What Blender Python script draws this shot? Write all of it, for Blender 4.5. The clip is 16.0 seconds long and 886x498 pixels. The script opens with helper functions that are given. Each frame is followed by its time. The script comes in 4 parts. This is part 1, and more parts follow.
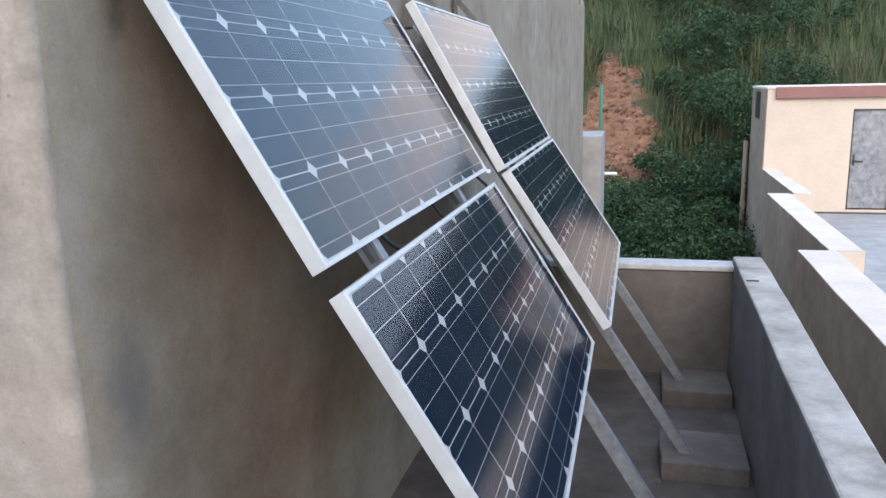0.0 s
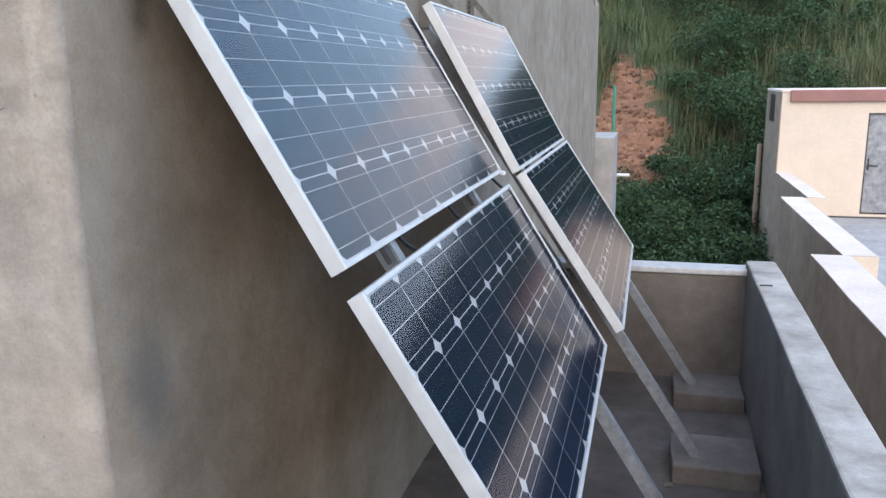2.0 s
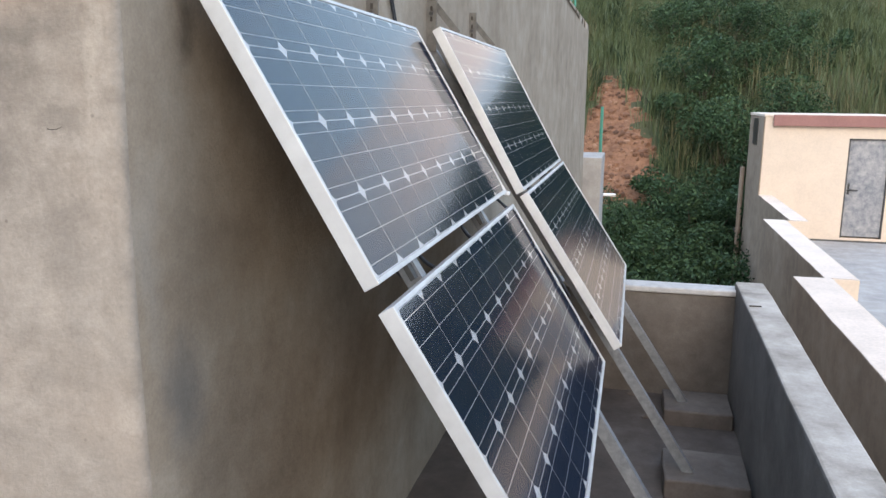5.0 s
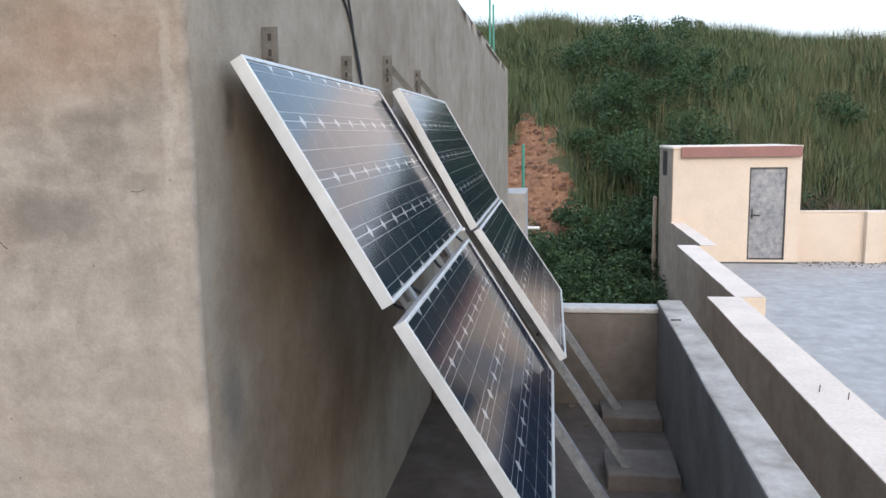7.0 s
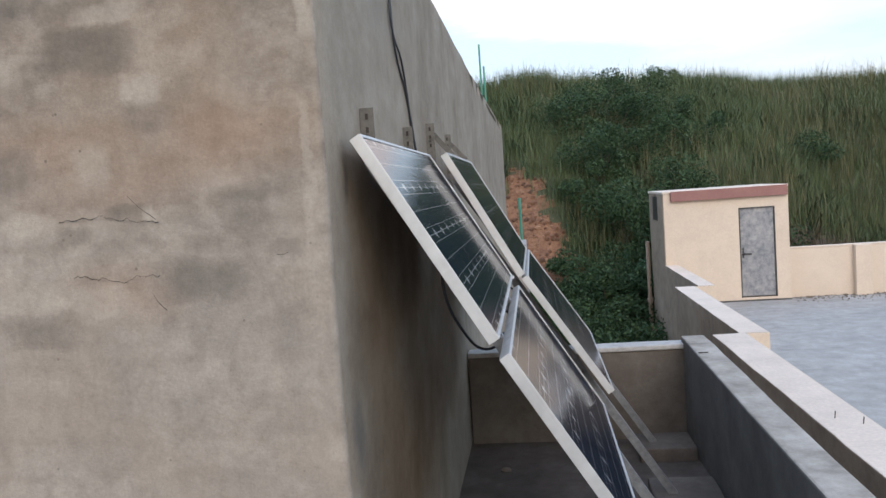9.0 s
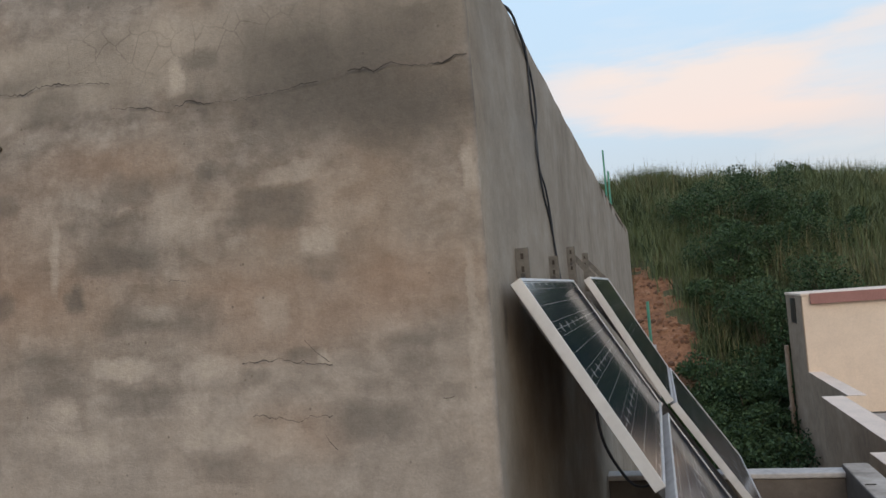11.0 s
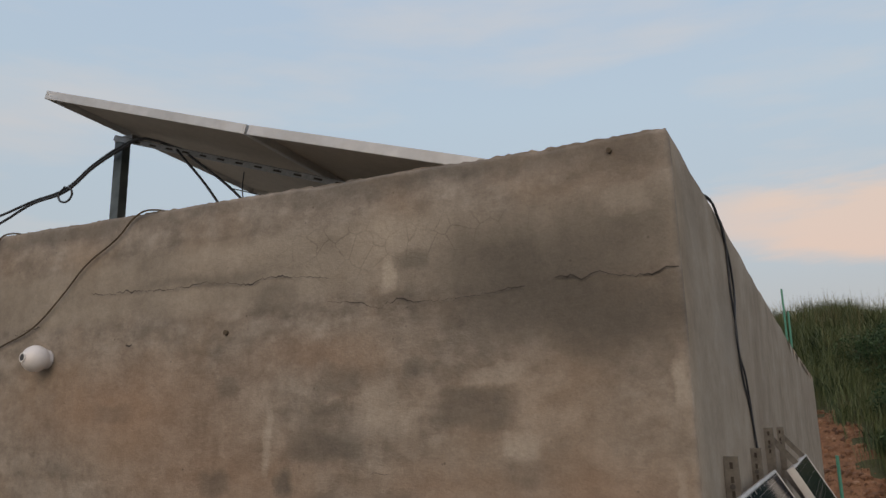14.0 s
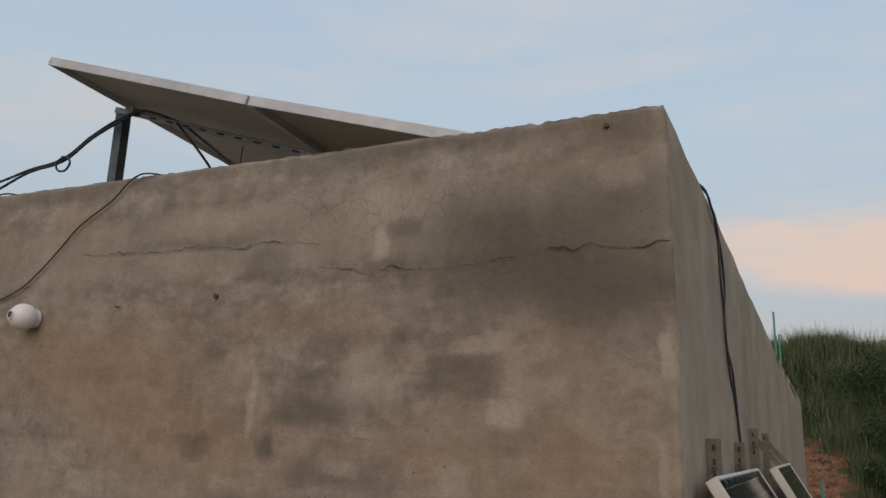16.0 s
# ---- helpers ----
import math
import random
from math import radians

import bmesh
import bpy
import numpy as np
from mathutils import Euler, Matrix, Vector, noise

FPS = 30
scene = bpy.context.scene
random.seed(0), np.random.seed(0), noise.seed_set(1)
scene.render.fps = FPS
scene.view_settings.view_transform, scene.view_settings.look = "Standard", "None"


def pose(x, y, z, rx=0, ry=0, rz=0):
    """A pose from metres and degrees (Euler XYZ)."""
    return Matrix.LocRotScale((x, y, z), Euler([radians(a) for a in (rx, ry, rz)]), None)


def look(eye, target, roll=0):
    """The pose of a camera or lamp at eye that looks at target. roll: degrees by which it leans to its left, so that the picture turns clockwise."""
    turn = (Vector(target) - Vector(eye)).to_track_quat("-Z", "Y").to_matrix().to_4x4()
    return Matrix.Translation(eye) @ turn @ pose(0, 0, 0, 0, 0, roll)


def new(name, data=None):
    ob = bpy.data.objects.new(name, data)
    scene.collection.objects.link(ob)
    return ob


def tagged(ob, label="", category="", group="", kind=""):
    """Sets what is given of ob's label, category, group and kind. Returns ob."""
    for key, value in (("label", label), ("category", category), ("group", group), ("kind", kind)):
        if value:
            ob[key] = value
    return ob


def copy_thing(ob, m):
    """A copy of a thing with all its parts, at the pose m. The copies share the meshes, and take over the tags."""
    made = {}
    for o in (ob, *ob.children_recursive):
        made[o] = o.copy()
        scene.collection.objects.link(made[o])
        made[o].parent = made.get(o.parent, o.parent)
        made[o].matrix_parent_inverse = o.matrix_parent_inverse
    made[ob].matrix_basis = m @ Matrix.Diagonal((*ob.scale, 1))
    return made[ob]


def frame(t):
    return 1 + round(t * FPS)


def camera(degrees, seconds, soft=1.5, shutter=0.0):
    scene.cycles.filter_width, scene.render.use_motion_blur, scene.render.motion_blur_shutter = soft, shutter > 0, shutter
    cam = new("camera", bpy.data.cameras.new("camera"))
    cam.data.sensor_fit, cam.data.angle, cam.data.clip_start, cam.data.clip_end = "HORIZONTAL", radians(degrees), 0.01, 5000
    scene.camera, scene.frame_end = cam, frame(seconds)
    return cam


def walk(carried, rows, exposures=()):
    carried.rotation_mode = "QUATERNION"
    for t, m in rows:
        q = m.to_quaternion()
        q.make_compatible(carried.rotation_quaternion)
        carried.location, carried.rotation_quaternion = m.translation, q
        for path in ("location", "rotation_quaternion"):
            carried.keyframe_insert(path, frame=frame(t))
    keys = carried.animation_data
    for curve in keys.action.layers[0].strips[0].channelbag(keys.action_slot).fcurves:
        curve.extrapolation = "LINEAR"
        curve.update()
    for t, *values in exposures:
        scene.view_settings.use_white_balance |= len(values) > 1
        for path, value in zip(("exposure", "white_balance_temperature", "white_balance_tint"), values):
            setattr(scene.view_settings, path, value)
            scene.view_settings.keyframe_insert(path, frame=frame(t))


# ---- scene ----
cam = camera(58.8, 16.0)
PATH = [
    (0, (0.886, -1.032, 2.729), (0.413, 0.866, 2.311), -1.3),
    (0.5, (0.882, -1.024, 2.727), (0.409, 0.873, 2.306), -1.2),
    (1, (0.875, -1.037, 2.730), (0.398, 0.859, 2.306), -1.1),
    (1.5, (0.875, -1.038, 2.731), (0.389, 0.856, 2.308), -1.0),
    (2, (0.875, -1.042, 2.737), (0.377, 0.849, 2.317), -0.7),
    (2.5, (0.873, -1.042, 2.736), (0.360, 0.847, 2.323), -0.6),
    (3, (0.872, -1.042, 2.736), (0.353, 0.847, 2.330), -0.5),
    (5.3, (0.791, -1.191, 2.761), (0.366, 0.728, 2.388), 1.1),
    (5.5, (0.747, -1.268, 2.764), (0.434, 0.674, 2.403), 0.9),
    (6, (0.699, -1.379, 2.796), (0.531, 0.588, 2.475), 0.5),
    (6.5, (0.731, -1.465, 2.806), (0.494, 0.500, 2.519), -0.6),
    (7, (0.745, -1.569, 2.807), (0.475, 0.392, 2.520), -0.9),
    (7.5, (0.659, -1.641, 2.809), (0.375, 0.321, 2.539), -2.1),
    (8, (0.584, -1.714, 2.823), (0.320, 0.257, 2.611), -3.3),
    (8.2, (0.579, -1.753, 2.823), (0.321, 0.222, 2.636), -3.5),
    (10.3, (0.369, -1.998, 2.847), (0.156, -0.010, 2.810), -4.3),
    (10.5, (0.387, -1.990, 2.884), (0.114, -0.009, 2.910), -4.4),
    (11, (0.413, -1.966, 2.953), (-0.099, -0.036, 3.078), -4.3),
    (11.5, (0.407, -1.969, 3.018), (-0.247, -0.095, 3.267), -3.9),
    (12, (0.386, -1.989, 3.090), (-0.368, -0.166, 3.415), -2.9),
    (12.5, (0.369, -2.026, 3.159), (-0.490, -0.257, 3.527), -1.7),
    (13, (0.353, -2.033, 3.196), (-0.552, -0.299, 3.610), -1.3),
    (13.5, (0.336, -2.047, 3.208), (-0.533, -0.297, 3.635), -1.6),
    (14, (0.316, -2.050, 3.186), (-0.535, -0.295, 3.630), -1.1),
    (14.5, (0.298, -2.050, 3.154), (-0.541, -0.293, 3.610), -0.6),
    (15, (0.297, -2.052, 3.141), (-0.547, -0.298, 3.601), 0.3),
    (15.5, (0.302, -2.042, 3.105), (-0.546, -0.294, 3.581), 1.0),
    (16, (0.313, -2.025, 3.055), (-0.524, -0.273, 3.534), 1.7),
]
EXPOSE = [
    (0.0, 0.86, 6500, 10.5),
    (3.2, 0.86, 6500, 10.5),
    (5.3, 0.86, 7000, 10.5),
    (8.2, 0.50, 6850, 10.2),
    (10.5, 0.00, 7050, 10.5),
    (11.0, -0.18, 7400, 11.2),
    (12.0, -0.42, 8100, 14.0),
    (13.0, -0.60, 8350, 15.5),
    (16.0, -0.64, 8350, 15.5),
]
walk(cam, [(t, look(eye, target, roll)) for t, eye, target, roll in PATH], EXPOSE)

# ---- world and light ----
world = bpy.data.worlds.new("world")
scene.world = world
world.use_nodes = True
wn, wl = world.node_tree.nodes, world.node_tree.links
wn.clear()
SUN_ELEV, SUN_AZ = radians(30), radians(168)
sky = wn.new("ShaderNodeTexSky")
sky.sky_type, sky.sun_disc = "NISHITA", False
sky.sun_elevation, sky.sun_rotation = SUN_ELEV, SUN_AZ
sky.dust_density, sky.ozone_density = 2.0, 1.5
co = wn.new("ShaderNodeTexCoord")
sep = wn.new("ShaderNodeSeparateXYZ")
wl.new(co.outputs["Generated"], sep.inputs[0])
# soft cloud bank low over the horizon, wisps higher up
mp = wn.new("ShaderNodeMapping")
mp.inputs["Scale"].default_value = (1.1, 1.1, 5.5)
mp.inputs["Rotation"].default_value = (0.0, radians(-9), 0.0)
mp.inputs["Location"].default_value = (0.35, 0.2, 0.25)
wl.new(co.outputs["Generated"], mp.inputs[0])
cn = wn.new("ShaderNodeTexNoise")
cn.inputs["Scale"].default_value, cn.inputs["Detail"].default_value, cn.inputs["Roughness"].default_value = 2.2, 7.0, 0.55
wl.new(mp.outputs[0], cn.inputs["Vector"])
cr = wn.new("ShaderNodeValToRGB")
cr.color_ramp.elements[0].position, cr.color_ramp.elements[1].position = 0.46, 0.66
wl.new(cn.outputs[0], cr.inputs[0])
hz = wn.new("ShaderNodeValToRGB")
hz.color_ramp.elements[0].position, hz.color_ramp.elements[0].color = 0.0, (0.44, 0.455, 0.51, 1)
hz.color_ramp.elements[1].position, hz.color_ramp.elements[1].color = 0.75, (0.52, 0.74, 1.15, 1)
for at, c in ((0.12, (0.46, 0.53, 0.65, 1)), (0.22, (0.50, 0.68, 0.88, 1)), (0.38, (0.52, 0.77, 1.06, 1)), (0.52, (0.50, 0.76, 1.12, 1))):
    e = hz.color_ramp.elements.new(at)
    e.color = c
wl.new(sep.outputs["Z"], hz.inputs[0])
pk = wn.new("ShaderNodeValToRGB")
pk.color_ramp.elements[0].position, pk.color_ramp.elements[0].color = 0.05, (0.82, 0.73, 0.70, 1)
pk.color_ramp.elements[1].position, pk.color_ramp.elements[1].color = 0.5, (0.80, 0.87, 0.96, 1)
wl.new(sep.outputs["Z"], pk.inputs[0])
mixc = wn.new("ShaderNodeMixRGB")
cf = wn.new("ShaderNodeMath")
cf.operation = "MULTIPLY"
cf.inputs[1].default_value = 0.45
wl.new(cr.outputs[0], cf.inputs[0])
wl.new(cf.outputs[0], mixc.inputs[0])
wl.new(hz.outputs[0], mixc.inputs[1])
wl.new(pk.outputs[0], mixc.inputs[2])
# a lit cloud bank low in the sky beyond the ridge
bk = wn.new("ShaderNodeMapping")
bk.vector_type = "TEXTURE"
bk.inputs["Location"].default_value, bk.inputs["Scale"].default_value = (0.07, 0.95, 0.215), (0.36, 1.2, 0.088)
bw = wn.new("ShaderNodeMixRGB")
bw.blend_type, bw.inputs[0].default_value = "ADD", 0.36
bo = wn.new("ShaderNodeVectorMath")
bo.operation, bo.inputs[1].default_value = "SUBTRACT", (0.18, 0.18, 0.18)
wl.new(co.outputs["Generated"], bw.inputs[1])
wl.new(cn.outputs["Color"], bw.inputs[2])
wl.new(bw.outputs[0], bo.inputs[0])
wl.new(bo.outputs[0], bk.inputs[0])
bl = wn.new("ShaderNodeVectorMath")
bl.operation = "LENGTH"
wl.new(bk.outputs[0], bl.inputs[0])
br_ = wn.new("ShaderNodeValToRGB")
br_.color_ramp.interpolation = "EASE"
br_.color_ramp.elements[0].position, br_.color_ramp.elements[0].color = 0.30, (0.9, 0.9, 0.9, 1)
br_.color_ramp.elements[1].position, br_.color_ramp.elements[1].color = 1.0, (0, 0, 0, 1)
wl.new(bl.outputs["Value"], br_.inputs[0])
bm2 = wn.new("ShaderNodeMixRGB")
bz = wn.new("ShaderNodeValToRGB")
bz.color_ramp.elements[0].position, bz.color_ramp.elements[0].color = 0.12, (0.60, 0.57, 0.63, 1)
bz.color_ramp.elements[1].position, bz.color_ramp.elements[1].color = 0.40, (0.78, 0.78, 0.82, 1)
for at, c in ((0.19, (0.90, 0.70, 0.62, 1)), (0.27, (0.90, 0.77, 0.70, 1))):
    bz.color_ramp.elements.new(at).color = c
wl.new(sep.outputs["Z"], bz.inputs[0])
wl.new(bz.outputs[0], bm2.inputs[2])
wl.new(br_.outputs[0], bm2.inputs[0])
wl.new(mixc.outputs[0], bm2.inputs[1])
b1, b2, ad, wo = wn.new("ShaderNodeBackground"), wn.new("ShaderNodeBackground"), wn.new("ShaderNodeAddShader"), wn.new("ShaderNodeOutputWorld")
b1.inputs["Strength"].default_value = 0.05
b2.inputs["Strength"].default_value = 1.0
wl.new(sky.outputs[0], b1.inputs["Color"])
wl.new(bm2.outputs[0], b2.inputs["Color"])
wl.new(b1.outputs[0], ad.inputs[0])
wl.new(b2.outputs[0], ad.inputs[1])
wl.new(ad.outputs[0], wo.inputs[0])

sun = new("sun", bpy.data.lights.new("sun", "SUN"))
sun.data.energy, sun.data.angle, sun.data.color = 0.9, radians(40), (1.0, 0.86, 0.72)
sun.matrix_world = look((0, 0, 30), (0 - math.sin(SUN_AZ) * 30, 0 - math.cos(SUN_AZ) * 30, 30 - 30 * math.tan(SUN_ELEV)))

# ---- materials ----


class Mat:
    """A small builder of node materials, in object coordinates at real size."""

    def __init__(self, name, rough=0.8, metal=0.0, space="Object"):
        self.m = bpy.data.materials.new(name)
        self.m.use_nodes = True
        self.n, self.l = self.m.node_tree.nodes, self.m.node_tree.links
        self.b = self.n["Principled BSDF"]
        self.b.inputs["Roughness"].default_value = rough
        self.b.inputs["Metallic"].default_value = metal
        self.co = self.n.new("ShaderNodeTexCoord").outputs[space]
        self.wobble = {}

    def noise(self, scale, detail=4.0, rough=0.55, stretch=(1, 1, 1), at=(0, 0, 0)):
        m = self.n.new("ShaderNodeMapping")
        m.inputs["Scale"].default_value, m.inputs["Location"].default_value = stretch, at
        self.l.new(self.co, m.inputs[0])
        t = self.n.new("ShaderNodeTexNoise")
        t.inputs["Scale"].default_value, t.inputs["Detail"].default_value, t.inputs["Roughness"].default_value = scale, detail, rough
        self.l.new(m.outputs[0], t.inputs["Vector"])
        return t.outputs[0]

    def color_noise(self, scale, detail=4.0, rough=0.55):
        t = self.n.new("ShaderNodeTexNoise")
        t.inputs["Scale"].default_value, t.inputs["Detail"].default_value, t.inputs["Roughness"].default_value = scale, detail, rough
        self.l.new(self.co, t.inputs["Vector"])
        return t.outputs["Color"]

    def ramp(self, fac, *stops):
        r = self.n.new("ShaderNodeValToRGB")
        el = r.color_ramp.elements
        while len(el) < len(stops):
            el.new(0.5)
        for s, (p, c) in zip(el, stops):
            s.position = p
            s.color = (*c, 1) if isinstance(c, tuple) else (c, c, c, 1)
        self.l.new(fac, r.inputs[0])
        return r.outputs[0]

    def mix(self, fac, a, b, how="MIX"):
        x = self.n.new("ShaderNodeMixRGB")
        x.blend_type = how
        for i, v in enumerate((fac, a, b)):
            if isinstance(v, (int, float)):
                x.inputs[i].default_value = v if i == 0 else (v, v, v, 1)
            elif isinstance(v, tuple):
                x.inputs[i].default_value = (*v, 1)
            else:
                self.l.new(v, x.inputs[i])
        return x.outputs[0]

    def color(self, c):
        if isinstance(c, tuple):
            self.b.inputs["Base Color"].default_value = (*c, 1)
        else:
            self.l.new(c, self.b.inputs["Base Color"])
        return self

    def roughness(self, r):
        self.l.new(r, self.b.inputs["Roughness"])
        return self

    def bump(self, h, dist=0.004, strength=0.6):
        x = self.n.new("ShaderNodeBump")
        x.inputs["Distance"].default_value, x.inputs["Strength"].default_value = dist, strength
        self.l.new(h, x.inputs["Height"])
        self.l.new(x.outputs[0], self.b.inputs["Normal"])
        return self

    def random(self):
        return self.n.new("ShaderNodeObjectInfo").outputs["Random"]

    def island(self):
        return self.n.new("ShaderNodeNewGeometry").outputs["Random Per Island"]


def blob(m, centre, size, rough=0.5, soft=0.35, square=False):
    """A stain with an uneven outline round a centre, squarish where bricks lie behind the plaster."""
    if rough not in m.wobble:
        m.wobble[rough] = m.mix(rough, m.co, m.color_noise(5.0, 6, 0.65), "ADD")
    mp = m.n.new("ShaderNodeMapping")
    mp.vector_type = "TEXTURE"
    mp.inputs["Location"].default_value = tuple(c + rough * 0.5 for c in centre)
    mp.inputs["Scale"].default_value = size
    m.l.new(m.wobble[rough], mp.inputs[0])
    at = mp.outputs[0]
    if square:
        sq = m.n.new("ShaderNodeVectorMath")
        sq.operation = "MULTIPLY"
        m.l.new(at, sq.inputs[0])
        m.l.new(at, sq.inputs[1])
        at = sq.outputs[0]
    ln = m.n.new("ShaderNodeVectorMath")
    ln.operation = "LENGTH"
    m.l.new(at, ln.inputs[0])
    return m.ramp(ln.outputs["Value"], (1.0 - soft, 1.0), (1.0 + soft, 0.0))


def cement(name, base, dark, pale, spots=0.5, bricks=0.0, stains=()):
    """Weathered cement plaster: broad stains, blotches, sandy grain, and the courses that ghost through it."""
    m = Mat(name, 0.92)
    big = m.ramp(m.noise(1.1, 6, 0.62), (0.36, dark), (0.52, base), (0.70, pale))
    mid = m.noise(4.2, 7, 0.68)
    col = m.mix(spots, big, m.ramp(mid, (0.32, dark), (0.5, base), (0.66, pale)))
    if bricks:
        mp = m.n.new("ShaderNodeMapping")
        mp.inputs["Rotation"].default_value = (radians(90), 0, 0)
        wob = m.mix(0.035, m.co, m.noise(7.0, 3), "ADD")
        m.l.new(wob, mp.inputs[0])
        bt = m.n.new("ShaderNodeTexBrick")
        bt.inputs["Scale"].default_value = 1.0
        bt.inputs["Brick Width"].default_value, bt.inputs["Row Height"].default_value = 0.31, 0.115
        bt.inputs["Mortar Size"].default_value, bt.inputs["Mortar Smooth"].default_value = 0.016, 1.0
        bt.inputs["Color1"].default_value, bt.inputs["Color2"].default_value = (0.0, 0.0, 0.0, 1), (1, 1, 1, 1)
        bt.inputs["Mortar"].default_value = (0.62, 0.62, 0.62, 1)
        m.l.new(mp.outputs[0], bt.inputs["Vector"])
        mask = m.ramp(m.noise(1.7, 4, 0.6, at=(3, 1, 2)), (0.38, 0.0), (0.62, bricks))
        ghost = m.ramp(bt.outputs["Color"], (0.0, dark), (0.5, base), (1.0, pale))
        col = m.mix(mask, col, ghost)
        warm = m.ramp(m.noise(2.6, 5, 0.6, at=(9, 4, 1)), (0.5, 0.0), (0.7, 0.45))
        col = m.mix(warm, col, (base[0] * 1.25, base[1] * 0.98, base[2] * 0.78))
    for c, size, tone, k in stains:
        col = m.mix(m.mix(1.0, blob(m, c, size, 0.2, 0.8), k, "MULTIPLY"), col, tone)
    streak = m.ramp(m.noise(2.2, 6, 0.6, (1.6, 1.6, 0.4)), (0.45, 1.0), (0.75, 0.78))
    col = m.mix(0.14, col, streak, "MULTIPLY")
    col = m.mix(0.25, col, m.ramp(m.noise(30.0, 6, 0.7), (0.32, 0.72), (0.5, 1.0), (0.68, 1.2)), "MULTIPLY")
    grain = m.noise(140.0, 3, 0.7)
    col = m.mix(0.4, col, m.ramp(grain, (0.3, 0.72), (0.7, 1.15)), "MULTIPLY")
    m.color(col)
    h = m.mix(0.5, m.noise(28.0, 5, 0.65), grain, "ADD")
    return m.bump(h, 0.0045, 0.5).m


# stains on the front wall: x, z, half width, half height, strength
DAMP_HIGH = ((-0.59, 3.23, 0.14, 0.07, 0.6), (-0.15, 3.45, 0.24, 0.15, 0.8), (-0.32, 3.53, 0.38, 0.17, 0.65), (-0.14, 3.70, 0.24, 0.16, 0.6), (-0.46, 3.66, 0.28, 0.12, 0.55), (-0.14, 3.9, 0.26, 0.09, 0.5), (-1.04, 3.34, 0.1, 0.06, 0.45), (-1.08, 3.23, 0.13, 0.05, 0.4), (-1.1, 3.14, 0.15, 0.06, 0.5), (-1.24, 3.03, 0.04, 0.05, 0.7), (-1.52, 3.02, 0.07, 0.05, 0.5), (-0.78, 3.36, 0.05, 0.04, 0.35), (-1.47, 3.33, 0.05, 0.05, 0.4), (-2.0, 3.26, 0.11, 0.04, 0.3), (-1.31, 3.61, 0.12, 0.06, 0.45), (-0.79, 3.68, 0.06, 0.04, 0.5))
DAMP_LOW = ((-0.42, 3.56, 0.52, 0.26, 0.7), (-0.33, 2.65, 0.14, 0.07, 0.5), (-0.2, 2.82, 0.08, 0.07, 0.28), (-1.35, 2.81, 0.13, 0.09, 0.45), (-1.05, 2.95, 0.15, 0.05, 0.45), (-1.04, 2.72, 0.16, 0.06, 0.45), (-1.06, 3.13, 0.11, 0.07, 0.4), (-0.78, 2.54, 0.12, 0.05, 0.4), (-0.45, 3.07, 0.08, 0.05, 0.35), (-0.52, 2.83, 0.07, 0.03, 0.4), (-0.66, 2.77, 0.05, 0.03, 0.4), (-0.11, 2.72, 0.06, 0.03, 0.35), (-0.83, 2.96, 0.1, 0.07, 0.4), (-1.6, 3.70, 0.5, 0.03, 0.4), (-0.7, 3.94, 0.9, 0.06, 0.6), (-2.3, 3.96, 1.0, 0.06, 0.6))
FILLER_HIGH = ((-0.87, 3.64, 0.03, 0.06, 0.75), (-0.02, 3.29, 0.03, 0.08, 0.7), (-0.53, 3.32, 0.1, 0.04, 0.45), (-0.9, 3.26, 0.06, 0.08, 0.4), (-0.46, 3.12, 0.06, 0.04, 0.4), (-0.13, 3.78, 0.07, 0.04, 0.35), (-0.86, 3.79, 0.24, 0.09, 0.5), (-1.5, 3.79, 0.4, 0.07, 0.4))
FILLER_LOW = ((-1.09, 2.82, 0.12, 0.04, 0.8), (-1.3, 2.72, 0.04, 0.04, 0.5), (-1.27, 2.62, 0.16, 0.04, 0.4), (-0.79, 2.62, 0.16, 0.04, 0.45), (-0.81, 2.82, 0.06, 0.04, 0.5), (-0.46, 3.14, 0.07, 0.04, 0.45), (-0.46, 2.82, 0.02, 0.03, 0.5), (-0.6, 2.94, 0.05, 0.08, 0.4), (-0.85, 3.2, 0.1, 0.05, 0.35), (-1.31, 3.17, 0.02, 0.13, 0.45), (-0.97, 2.97, 0.08, 0.03, 0.4), (-0.6, 2.59, 0.09, 0.06, 0.35), (-0.04, 2.9, 0.012, 0.22, 0.4))

WARM = ((-1.95, 3.28, 0.75, 0.22, 0.6), (-1.55, 3.05, 0.65, 0.2, 0.5), (-1.15, 3.42, 0.4, 0.1, 0.4), (-0.72, 3.02, 0.28, 0.1, 0.45), (-0.25, 3.00, 0.34, 0.14, 0.5), (-0.55, 2.90, 0.4, 0.12, 0.4), (-0.55, 2.62, 0.2, 0.1, 0.35))


